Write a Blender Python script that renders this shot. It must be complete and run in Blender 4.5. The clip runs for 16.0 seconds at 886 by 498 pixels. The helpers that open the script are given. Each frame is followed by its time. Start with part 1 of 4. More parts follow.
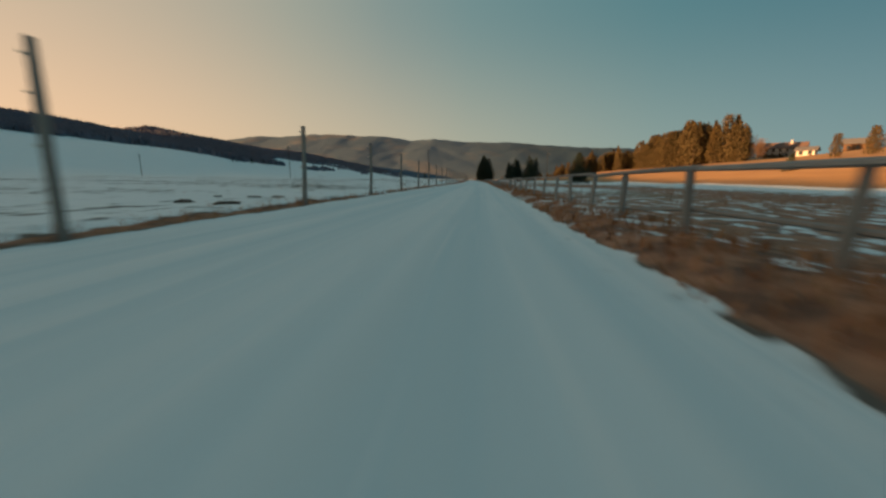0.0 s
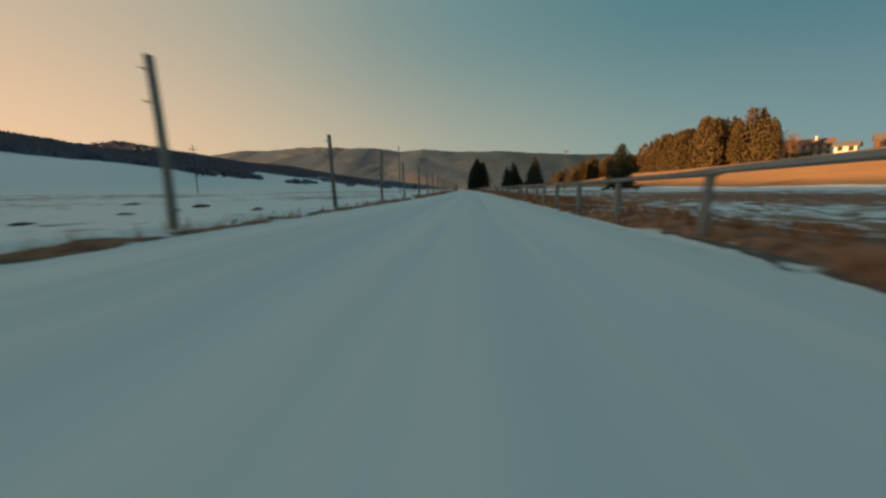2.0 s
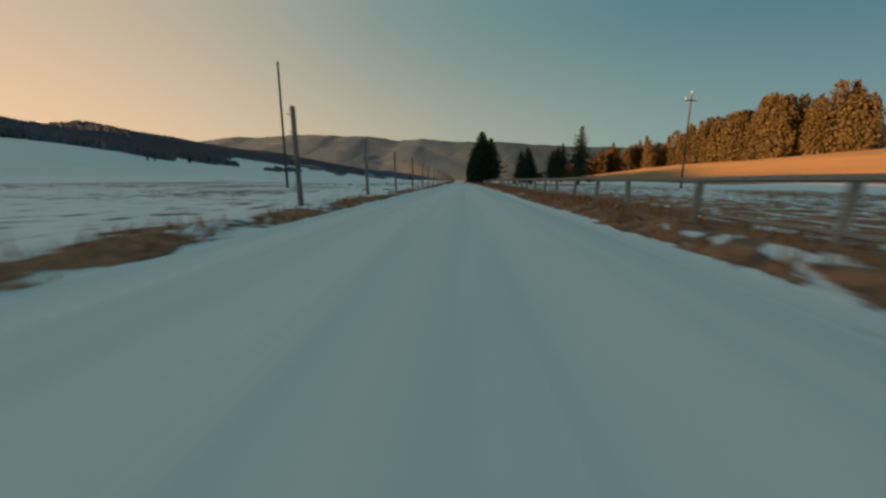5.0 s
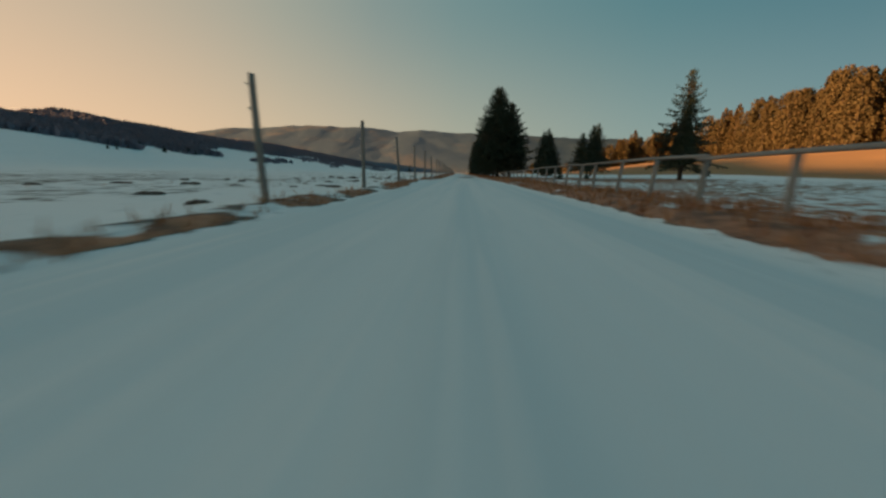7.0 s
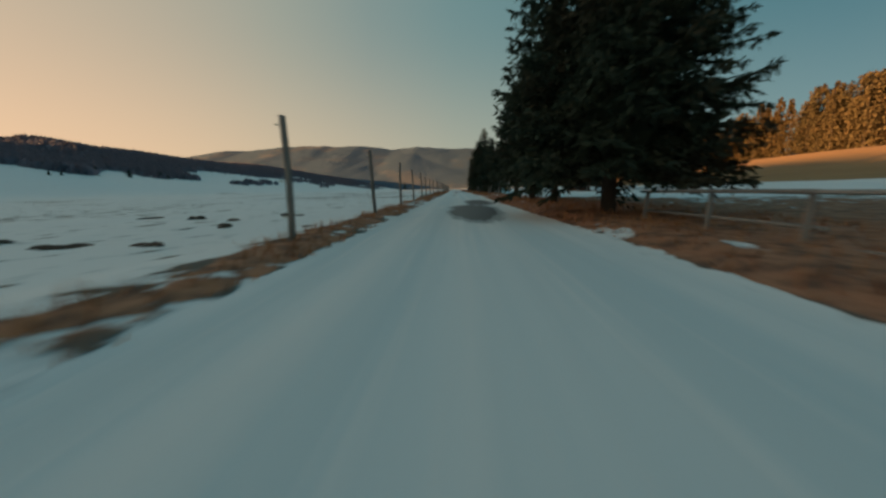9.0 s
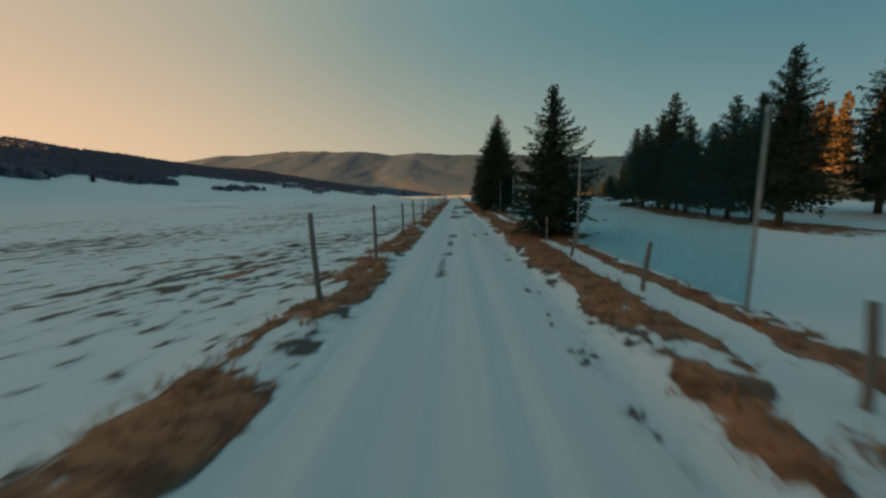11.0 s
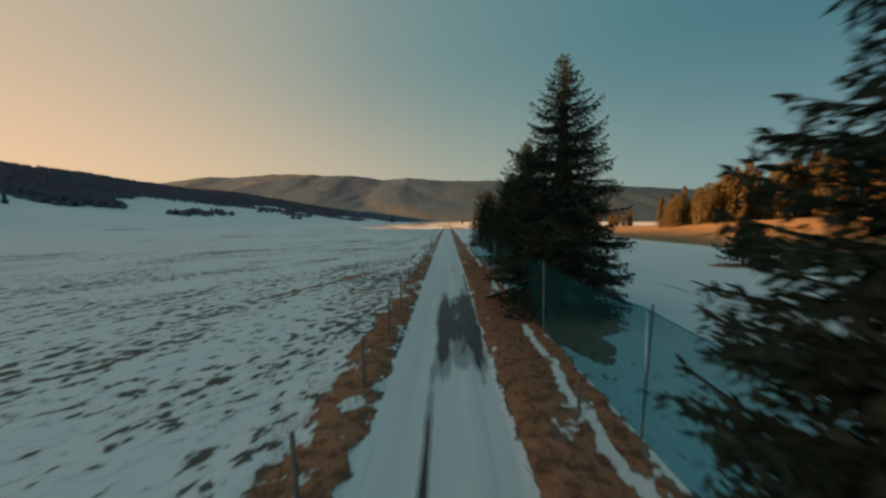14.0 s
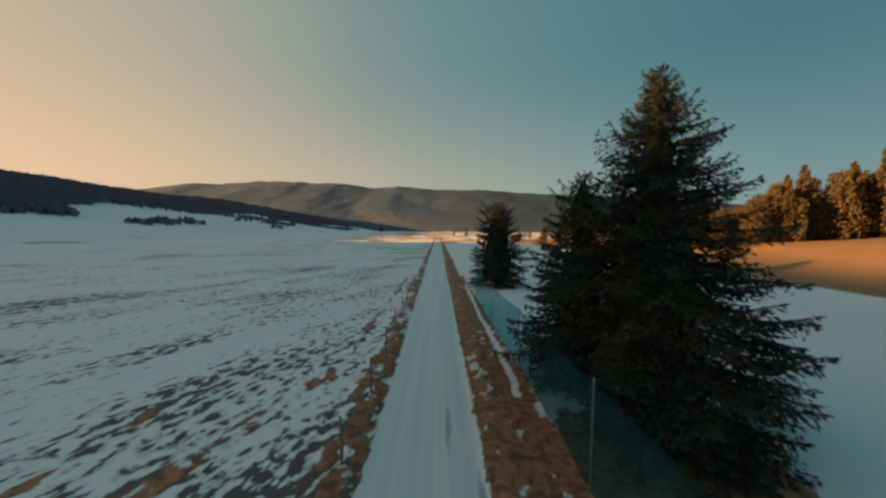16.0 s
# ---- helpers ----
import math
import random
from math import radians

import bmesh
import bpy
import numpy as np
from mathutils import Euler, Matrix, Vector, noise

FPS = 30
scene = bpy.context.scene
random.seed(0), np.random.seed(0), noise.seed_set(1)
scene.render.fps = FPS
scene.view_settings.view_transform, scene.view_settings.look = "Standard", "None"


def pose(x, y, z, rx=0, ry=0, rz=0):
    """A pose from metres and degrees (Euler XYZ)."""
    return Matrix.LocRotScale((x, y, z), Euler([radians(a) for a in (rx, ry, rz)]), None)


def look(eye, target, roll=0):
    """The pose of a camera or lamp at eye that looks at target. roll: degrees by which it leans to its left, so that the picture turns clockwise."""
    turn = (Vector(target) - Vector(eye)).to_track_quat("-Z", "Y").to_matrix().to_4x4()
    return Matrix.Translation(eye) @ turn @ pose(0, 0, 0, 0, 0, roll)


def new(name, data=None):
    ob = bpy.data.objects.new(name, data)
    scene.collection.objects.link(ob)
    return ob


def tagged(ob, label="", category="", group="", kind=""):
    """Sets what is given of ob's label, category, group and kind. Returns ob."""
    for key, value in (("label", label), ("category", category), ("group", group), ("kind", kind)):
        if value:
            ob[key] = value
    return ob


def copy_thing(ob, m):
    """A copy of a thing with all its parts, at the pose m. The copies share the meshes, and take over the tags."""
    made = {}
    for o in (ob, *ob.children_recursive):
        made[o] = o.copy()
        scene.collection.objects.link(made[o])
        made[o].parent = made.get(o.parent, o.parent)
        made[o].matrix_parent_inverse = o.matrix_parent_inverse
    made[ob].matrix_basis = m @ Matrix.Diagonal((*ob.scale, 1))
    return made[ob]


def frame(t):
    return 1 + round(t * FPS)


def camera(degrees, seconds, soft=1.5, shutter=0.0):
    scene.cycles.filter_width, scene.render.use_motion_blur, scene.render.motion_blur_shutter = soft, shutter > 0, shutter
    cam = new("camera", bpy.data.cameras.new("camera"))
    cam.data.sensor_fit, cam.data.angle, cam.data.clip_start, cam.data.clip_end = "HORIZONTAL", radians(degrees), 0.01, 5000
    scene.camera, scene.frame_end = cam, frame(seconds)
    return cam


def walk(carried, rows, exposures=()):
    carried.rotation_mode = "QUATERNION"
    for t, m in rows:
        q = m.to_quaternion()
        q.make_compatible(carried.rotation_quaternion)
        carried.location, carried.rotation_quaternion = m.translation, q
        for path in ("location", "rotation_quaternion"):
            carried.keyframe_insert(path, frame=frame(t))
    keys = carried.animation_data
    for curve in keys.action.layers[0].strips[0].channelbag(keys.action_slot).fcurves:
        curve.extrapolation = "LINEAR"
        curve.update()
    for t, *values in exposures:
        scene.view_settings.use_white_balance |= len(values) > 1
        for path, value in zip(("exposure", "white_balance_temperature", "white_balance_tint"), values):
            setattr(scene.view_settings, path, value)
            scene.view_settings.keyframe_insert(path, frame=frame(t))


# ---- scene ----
# Camera: a fast low flight along a snow track that climbs over the verge at the end.
cam = camera(99.8, 16.0, soft=2.6, shutter=0.22)


def shot(t, x, y, z, yaw, pitch, roll):
    return t, pose(x, y, z, 90 + pitch, 0, yaw) @ pose(0, 0, 0, 0, 0, -roll)


PATH = [
    shot(0.0, -0.000, -0.000, 0.593, 3.42, -10.67, -0.88),
    shot(0.5, 0.146, 6.982, 0.556, 3.65, -10.71, -0.81),
    shot(1.0, 0.262, 13.946, 0.537, 3.44, -10.39, -0.38),
    shot(1.5, 0.368, 20.892, 0.489, 2.86, -9.86, 0.11),
    shot(2.0, 0.474, 27.794, 0.436, 2.35, -9.13, 0.58),
    shot(2.5, 0.600, 34.639, 0.410, 2.03, -8.66, 0.90),
    shot(3.0, 0.813, 41.423, 0.417, 1.92, -8.13, 0.90),
    shot(3.5, 1.072, 48.138, 0.479, 1.54, -8.12, 0.58),
    shot(4.0, 1.342, 54.775, 0.547, 1.69, -8.54, 0.56),
    shot(4.2, 1.454, 57.405, 0.571, 1.79, -8.96, 0.39),
    shot(6.3, 1.664, 83.449, 0.523, 1.96, -11.62, -1.09),
    shot(6.5, 1.711, 86.261, 0.528, 2.01, -11.65, -0.94),
    shot(7.0, 1.840, 93.352, 0.476, 2.09, -11.56, -0.58),
    shot(7.5, 1.937, 100.586, 0.550, 2.10, -10.87, 0.03),
    shot(8.0, 2.027, 107.913, 0.580, 2.00, -10.30, 0.99),
    shot(8.5, 2.085, 115.200, 0.626, 1.95, -9.56, 1.46),
    shot(9.0, 2.154, 122.389, 0.704, 1.99, -9.19, 1.41),
    shot(9.2, 2.184, 125.246, 0.734, 2.03, -9.43, 1.14),
    shot(11.3, 2.433, 153.343, 2.067, 2.00, -7.77, 1.03),
    shot(11.5, 2.492, 155.920, 2.213, 1.98, -7.39, 1.16),
    shot(12.0, 2.646, 162.310, 2.574, 1.92, -6.40, 0.17),
    shot(12.5, 2.574, 168.553, 3.056, 2.05, -5.65, -0.29),
    shot(13.0, 2.557, 174.697, 3.543, 1.91, -5.24, -0.16),
    shot(13.5, 2.565, 180.853, 4.193, 1.27, -4.66, -0.08),
    shot(14.0, 2.591, 187.018, 4.804, 0.53, -4.46, 0.10),
    shot(14.5, 2.647, 193.028, 5.398, -0.12, -4.14, -0.29),
    shot(15.0, 2.730, 199.143, 5.932, -0.66, -3.77, -0.66),
    shot(15.5, 2.774, 204.896, 6.371, -0.59, -3.50, -0.54),
    shot(16.0, 2.834, 210.432, 6.741, -0.86, -3.10, -0.42),
]
walk(cam, PATH, exposures=[(0.0, 1.58), (16.0, 1.58)])

# ---- world, sun ----
SUN_AZ, SUN_EL = radians(-104.0), radians(8.3)
GLOW_AZ = radians(-90.0)
SUN_DIR = Vector((math.sin(SUN_AZ) * math.cos(SUN_EL), math.cos(SUN_AZ) * math.cos(SUN_EL), math.sin(SUN_EL)))
lamp = bpy.data.lights.new("sun", "SUN")
lamp.energy, lamp.angle, lamp.color = 5.0, radians(0.6), (1.0, 0.50, 0.19)
sun = new("sun", lamp)
sun.matrix_world = look(SUN_DIR * 100, (0, 0, 0))


def ramp_node(nt, stops, src):
    r = nt.nodes.new("ShaderNodeValToRGB")
    r.color_ramp.interpolation = "LINEAR"
    e = r.color_ramp.elements
    while len(e) < len(stops):
        e.new(0.5)
    for k, (p, c) in enumerate(stops):
        e[k].position, e[k].color = p, (c if len(c) == 4 else (*c, 1))
    nt.links.new(src, r.inputs[0])
    return r.outputs[0]


def math_node(nt, op, a, b=None, c=None, clamp=False):
    n = nt.nodes.new("ShaderNodeMath")
    n.operation, n.use_clamp = op, clamp
    for k, v in enumerate((a, b, c)):
        if v is None:
            continue
        if isinstance(v, (int, float)):
            n.inputs[k].default_value = v
        else:
            nt.links.new(v, n.inputs[k])
    return n.outputs[0]


def mix_node(nt, fac, a, b, blend="MIX"):
    n = nt.nodes.new("ShaderNodeMix")
    n.data_type, n.blend_type = "RGBA", blend
    for sock, v in ((n.inputs[0], fac), (n.inputs[6], a), (n.inputs[7], b)):
        if isinstance(v, (int, float)):
            sock.default_value = v
        elif isinstance(v, tuple):
            sock.default_value = v if len(v) == 4 else (*v, 1)
        else:
            nt.links.new(v, sock)
    return n.outputs[2]


def step_node(nt, src, lo, hi):
    n = nt.nodes.new("ShaderNodeMapRange")
    n.interpolation_type = "SMOOTHSTEP"
    nt.links.new(src, n.inputs[0])
    n.inputs[1].default_value, n.inputs[2].default_value = lo, hi
    return n.outputs[0]


def noise_node(nt, vec, scale, detail=4, rough=0.55):
    n = nt.nodes.new("ShaderNodeTexNoise")
    n.inputs["Scale"].default_value, n.inputs["Detail"].default_value, n.inputs["Roughness"].default_value = scale, detail, rough
    nt.links.new(vec, n.inputs["Vector"])
    return n.outputs["Fac"]


def build_world():
    w = bpy.data.worlds.new("evening_sky")
    scene.world = w
    w.use_nodes = True
    nt = w.node_tree
    sky = nt.nodes.new("ShaderNodeTexSky")
    sky.sky_type, sky.sun_disc = "NISHITA", False
    sky.sun_elevation, sky.sun_rotation = SUN_EL, SUN_AZ
    tc = nt.nodes.new("ShaderNodeTexCoord")
    sep = nt.nodes.new("ShaderNodeSeparateXYZ")
    nt.links.new(tc.outputs["Generated"], sep.inputs[0])
    x, y, z = sep.outputs
    # cosine of the bearing away from the sunset
    flat = math_node(nt, "SQRT", math_node(nt, "ADD", math_node(nt, "MULTIPLY", x, x), math_node(nt, "ADD", math_node(nt, "MULTIPLY", y, y), 1e-4)))
    dot = math_node(nt, "ADD", math_node(nt, "MULTIPLY", x, math.sin(GLOW_AZ)), math_node(nt, "MULTIPLY", y, math.cos(GLOW_AZ)))
    d = math_node(nt, "MULTIPLY_ADD", math_node(nt, "DIVIDE", dot, flat), 0.5, 0.5)
    low = ramp_node(nt, SKY_LOW, d)
    high = ramp_node(nt, SKY_HIGH, d)
    up = step_node(nt, z, -0.03, 0.42)
    top = step_node(nt, z, 0.36, 1.0)
    col = mix_node(nt, top, mix_node(nt, up, low, high), (0.049, 0.163, 0.202))
    faint = mix_node(nt, 1.0, sky.outputs[0], (0.10, 0.10, 0.10), "MULTIPLY")
    col = mix_node(nt, 0.06, col, faint)
    bg = nt.nodes["Background"]
    nt.links.new(col, bg.inputs[0])
    bg.inputs[1].default_value = SKY_STRENGTH


SKY_LOW = [(0.0, (0.160, 0.25, 0.27)), (0.16, (0.201, 0.30, 0.305)), (0.29, (0.258, 0.335, 0.305)), (0.5, (0.407, 0.40, 0.305)), (0.7, (0.628, 0.49, 0.325)), (0.9, (0.906, 0.58, 0.34)), (1.0, (1.112, 0.68, 0.38))]
SKY_HIGH = [(0.0, (0.055, 0.158, 0.188)), (0.16, (0.059, 0.167, 0.200)), (0.29, (0.084, 0.202, 0.224)), (0.5, (0.158, 0.258, 0.257)), (0.6, (0.217, 0.286, 0.267)), (0.7, (0.318, 0.343, 0.286)), (0.9, (0.545, 0.435, 0.308)), (1.0, (0.680, 0.50, 0.33))]
SKY_STRENGTH = 0.354
build_world()

# ---- materials ----


def material(name, rough=0.8, metal=0.0):
    m = bpy.data.materials.new(name)
    m.use_nodes = True
    b = m.node_tree.nodes["Principled BSDF"]
    b.inputs["Roughness"].default_value, b.inputs["Metallic"].default_value = rough, metal
    b.inputs["Specular IOR Level"].default_value = 0.25
    return m, m.node_tree, b


def coords(nt, scale=(1, 1, 1), kind="Object"):
    tc = nt.nodes.new("ShaderNodeTexCoord")
    mp = nt.nodes.new("ShaderNodeMapping")
    mp.inputs["Scale"].default_value = scale
    nt.links.new(tc.outputs[kind], mp.inputs[0])
    return mp.outputs[0]


def bump(nt, b, src, strength, dist):
    n = nt.nodes.new("ShaderNodeBump")
    n.inputs["Strength"].default_value, n.inputs["Distance"].default_value = strength, dist
    nt.links.new(src, n.inputs["Height"])
    nt.links.new(n.outputs[0], b.inputs["Normal"])


def wood_material(name, dark, light, rough=0.85):
    m, nt, b = material(name, rough)
    grain = noise_node(nt, coords(nt, (14, 14, 1.2)), 3.0, 5)
    blot = noise_node(nt, coords(nt), 1.7, 3)
    info = nt.nodes.new("ShaderNodeObjectInfo")
    f = math_node(nt, "MULTIPLY_ADD", info.outputs["Random"], 0.35, math_node(nt, "ADD", math_node(nt, "MULTIPLY", grain, 0.6), math_node(nt, "MULTIPLY_ADD", blot, 0.4, -0.25)), True)
    nt.links.new(mix_node(nt, f, dark, light), b.inputs["Base Color"])
    bump(nt, b, grain, 0.5, 0.01)
    return m


def leaf_material(name, dark, light, rough=0.75, tips=None, thin=0.0):
    m, nt, b = material(name, rough)
    geo = nt.nodes.new("ShaderNodeNewGeometry")
    info = nt.nodes.new("ShaderNodeObjectInfo")
    f = math_node(nt, "MULTIPLY_ADD", info.outputs["Random"], 0.35, math_node(nt, "MULTIPLY", geo.outputs["Random Per Island"], 0.65), True)
    col = mix_node(nt, f, dark, light)
    if tips:
        big = noise_node(nt, coords(nt), 0.5, 2)
        col = mix_node(nt, step_node(nt, big, 0.5, 0.7), col, tips)
    nt.links.new(col, b.inputs["Base Color"])
    b.inputs["Specular IOR Level"].default_value = 0.12
    if thin:
        # light comes through loose bare twigs
        through_it = nt.nodes.new("ShaderNodeBsdfTranslucent")
        nt.links.new(col, through_it.inputs[0])
        mix = nt.nodes.new("ShaderNodeMixShader")
        mix.inputs[0].default_value = thin
        nt.links.new(b.outputs[0], mix.inputs[1])
        nt.links.new(through_it.outputs[0], mix.inputs[2])
        nt.links.new(mix.outputs[0], nt.nodes["Material Output"].inputs[0])
    return m


POST_WOOD = wood_material("grey_weathered_post", (0.10, 0.095, 0.09), (0.29, 0.27, 0.245))
RAIL_WOOD = wood_material("silvered_rail", (0.16, 0.158, 0.155), (0.40, 0.395, 0.38))
POLE_WOOD = wood_material("tarred_pole", (0.05, 0.045, 0.04), (0.15, 0.13, 0.11))
BARK = wood_material("spruce_bark", (0.035, 0.028, 0.022), (0.11, 0.085, 0.065))
NEEDLES = leaf_material("spruce_needles", (0.019, 0.029, 0.022), (0.056, 0.074, 0.050), tips=(0.062, 0.056, 0.038))
LARCH = leaf_material("hillside_needles", (0.046, 0.041, 0.021), (0.104, 0.079, 0.037), tips=(0.094, 0.065, 0.031))
# warm brown copy of the needles, evening sunlight put into the colour
SUN_TINTED = leaf_material("sunlit_spruce_needles", (0.035, 0.03, 0.014), (0.10, 0.07, 0.03))
BARE = leaf_material("bare_twigs", (0.10, 0.065, 0.045), (0.24, 0.16, 0.11))
# far twigs tinted lavender blue in place of haze over the distance
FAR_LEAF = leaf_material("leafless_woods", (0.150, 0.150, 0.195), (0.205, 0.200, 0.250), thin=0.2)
BLADE = leaf_material("dry_grass_blades", (0.20, 0.085, 0.045), (0.60, 0.30, 0.15), 0.9)


def plain(name, col, rough=0.7, metal=0.0, vary=0.25, scale=3.0):
    m, nt, b = material(name, rough, metal)
    n = noise_node(nt, coords(nt), scale, 5)
    nt.links.new(mix_node(nt, n, tuple(c * (1 - vary) for c in col), tuple(min(1, c * (1 + vary)) for c in col)), b.inputs["Base Color"])
    return m


PORCELAIN = plain("porcelain", (0.55, 0.5, 0.42), 0.35)
IRON = plain("galvanised_iron", (0.32, 0.34, 0.34), 0.45, 0.8)
PLASTER = plain("white_plaster", (0.52, 0.50, 0.48), 0.85, 0, 0.08)
ROOF_RED = plain("rust_red_roof_tiles", (0.15, 0.10, 0.085), 0.8, 0, 0.3, 2.0)
ROOF_GREY = plain("grey_roof", (0.13, 0.13, 0.14), 0.7, 0, 0.2, 2.0)
TIMBER = plain("dark_timber", (0.12, 0.07, 0.04), 0.8)
m, nt, b = material("window_glass", 0.08)
b.inputs["Base Color"].default_value = (0.03, 0.04, 0.05, 1)
b.inputs["Specular IOR Level"].default_value = 0.6
GLASS = m


SOIL = plain("damp_soil", (0.085, 0.06, 0.045), 0.95, 0, 0.5, 9.0)


def net_material(name, thread, tint):
    """Fine mesh: most light passes, tinted by the weave, and the threads give back a little teal."""
    m, nt, b = material(name, 0.8)
    v = coords(nt)
    n = noise_node(nt, v, 0.35, 4)
    fine = noise_node(nt, v, 6.0, 3)
    nt.links.new(mix_node(nt, n, (0.0, 0.062, 0.082), (0.0, 0.13, 0.155)), b.inputs["Base Color"])
    clear = nt.nodes.new("ShaderNodeBsdfTransparent")
    nt.links.new(mix_node(nt, n, tint, tuple(0.5 + 0.5 * c for c in tint)), clear.inputs[0])
    mix = nt.nodes.new("ShaderNodeMixShader")
    f = math_node(nt, "MULTIPLY_ADD", n, 0.5, math_node(nt, "MULTIPLY_ADD", fine, 0.3, thread - 0.4), True)
    nt.links.new(f, mix.inputs[0])
    nt.links.new(clear.outputs[0], mix.inputs[1])
    nt.links.new(b.outputs[0], mix.inputs[2])
    nt.links.new(mix.outputs[0], nt.nodes["Material Output"].inputs[0])
    return m


NET = net_material("teal_net", 0.30, (0.40, 0.72, 0.79))
NET_SHEER = net_material("sheer_teal_net", 0.09, (0.48, 0.74, 0.80))


def blown(nt, along, across, degrees):
    """Ground coordinates stretched along one bearing."""
    tc = nt.nodes.new("ShaderNodeTexCoord")
    mp = nt.nodes.new("ShaderNodeMapping")
    mp.vector_type = "TEXTURE"
    mp.inputs["Scale"].default_value = (along, across, 1)
    mp.inputs["Rotation"].default_value = (0, 0, radians(degrees))
    nt.links.new(tc.outputs["Object"], mp.inputs[0])
    return mp.outputs[0]


def ground_material():
    m, nt, b = material("snowy_ground", 0.75)
    at = nt.nodes.new("ShaderNodeAttribute")
    at.attribute_name = "cover"
    sep = nt.nodes.new("ShaderNodeSeparateColor")
    nt.links.new(at.outputs["Color"], sep.inputs[0])
    grass, bare, dry = sep.outputs
    tread = at.outputs["Alpha"]
    v = coords(nt)
    # lengthwise coordinates that follow the bends of the track
    lane = nt.nodes.new("ShaderNodeAttribute")
    lane.attribute_name = "lane"
    place = nt.nodes.new("ShaderNodeSeparateXYZ")
    nt.links.new(v, place.inputs[0])

    def wheel(stretch):
        c = nt.nodes.new("ShaderNodeCombineXYZ")
        nt.links.new(lane.outputs["Fac"], c.inputs[0])
        nt.links.new(math_node(nt, "MULTIPLY", place.outputs[1], stretch), c.inputs[1])
        return c.outputs[0]

    rut = noise_node(nt, wheel(0.012), 1.5, 2, 0.5)
    ridge_line = noise_node(nt, wheel(0.03), 5.5, 2, 0.5)
    smear = noise_node(nt, wheel(0.10), 2.6, 3, 0.55)
    tuft = noise_node(nt, blown(nt, 0.70, 0.42, 70), 1.0, 2.5, 0.5)
    small = noise_node(nt, blown(nt, 0.26, 0.16, 65), 1.0, 2, 0.5)
    clump = noise_node(nt, blown(nt, 13.0, 5.5, 68), 1.0, 2.5, 0.5)
    fine = noise_node(nt, v, 14.0, 4, 0.65)
    drift = noise_node(nt, blown(nt, 9.0, 2.2, 60), 1.0, 4, 0.55)
    # snow: shade of hollows painted faint blue; on the track greyed, packed by wheels
    snow = mix_node(nt, clump, (0.79, 0.83, 0.86), (0.90, 0.91, 0.91))
    packed = mix_node(nt, step_node(nt, rut, 0.38, 0.62), (0.785, 0.83, 0.845), (0.66, 0.755, 0.79))
    packed = mix_node(nt, math_node(nt, "MULTIPLY", step_node(nt, ridge_line, 0.56, 0.74), 0.5), packed, (0.86, 0.87, 0.87))
    packed = mix_node(nt, math_node(nt, "MULTIPLY", step_node(nt, smear, 0.52, 0.72), 0.35), packed, (0.63, 0.725, 0.765))
    snow = mix_node(nt, tread, snow, packed)
    # last year's grass and soil
    straw = mix_node(nt, fine, (0.26, 0.112, 0.064), (0.58, 0.285, 0.165))
    straw = mix_node(nt, step_node(nt, noise_node(nt, v, 2.4, 5, 0.65), 0.44, 0.62), straw, (0.165, 0.085, 0.056))
    dead = mix_node(nt, fine, (0.055, 0.060, 0.056), (0.17, 0.155, 0.135))
    stubble = mix_node(nt, fine, (0.16, 0.125, 0.095), (0.36, 0.285, 0.215))
    dead = mix_node(nt, step_node(nt, lane.outputs["Fac"], 2.3, 3.2), dead, stubble)
    # snow lies thin: grass breaks through where its density beats the patchy cover
    meadow_d = math_node(nt, "MULTIPLY_ADD", tuft, 1.4, math_node(nt, "MULTIPLY_ADD", clump, 0.8, math_node(nt, "MULTIPLY_ADD", small, 0.45, -1.325)))
    # long wind-blown streaks out on the open meadow
    streaks = math_node(nt, "MULTIPLY_ADD", noise_node(nt, blown(nt, 5.5, 0.9, 62), 1.0, 3, 0.55), 0.6, -0.30)
    meadow_d = math_node(nt, "MULTIPLY_ADD", streaks, step_node(nt, lane.outputs["Fac"], -5.0, -14.0), meadow_d)
    crumb_d = math_node(nt, "MULTIPLY_ADD", small, 0.9, -0.45)
    meadow_d = math_node(nt, "MULTIPLY_ADD", math_node(nt, "SUBTRACT", crumb_d, meadow_d), tread, meadow_d)
    d = math_node(nt, "ADD", grass, meadow_d)
    g = step_node(nt, d, 0.47, 0.56)
    # bluish grey halo round tussocks: shade of their hollows painted onto the snow
    hollow_shade = math_node(nt, "MULTIPLY", step_node(nt, d, 0.33, 0.50), 0.45)
    snow = mix_node(nt, hollow_shade, snow, (0.46, 0.53, 0.56))
    earth = mix_node(nt, math_node(nt, "MULTIPLY", step_node(nt, grass, 0.46, 0.60), math_node(nt, "SUBTRACT", 1.0, tread)), dead, straw)
    col = mix_node(nt, g, snow, earth)
    # bare wet asphalt on the track, with a wide rim of slush
    wear = math_node(nt, "ADD", bare, math_node(nt, "MULTIPLY_ADD", noise_node(nt, wheel(0.10), 4.5, 3, 0.5), 0.95, math_node(nt, "MULTIPLY_ADD", fine, 0.08, -0.515)))
    a = math_node(nt, "MULTIPLY", step_node(nt, wear, 0.42, 0.72), step_node(nt, bare, 0.1, 0.35))
    slush = math_node(nt, "MULTIPLY", step_node(nt, wear, 0.02, 0.36), step_node(nt, bare, 0.02, 0.2))
    col = mix_node(nt, math_node(nt, "MULTIPLY", slush, 0.74), col, (0.25, 0.305, 0.335))
    tar = mix_node(nt, smear, (0.026, 0.024, 0.031), (0.074, 0.070, 0.082))
    col = mix_node(nt, a, col, tar)
    # dry meadow on the hill and far down the valley
    meadow = mix_node(nt, noise_node(nt, coords(nt, (0.25, 0.06, 0.1)), 1.0, 6), (0.27, 0.145, 0.062), (0.52, 0.31, 0.135))
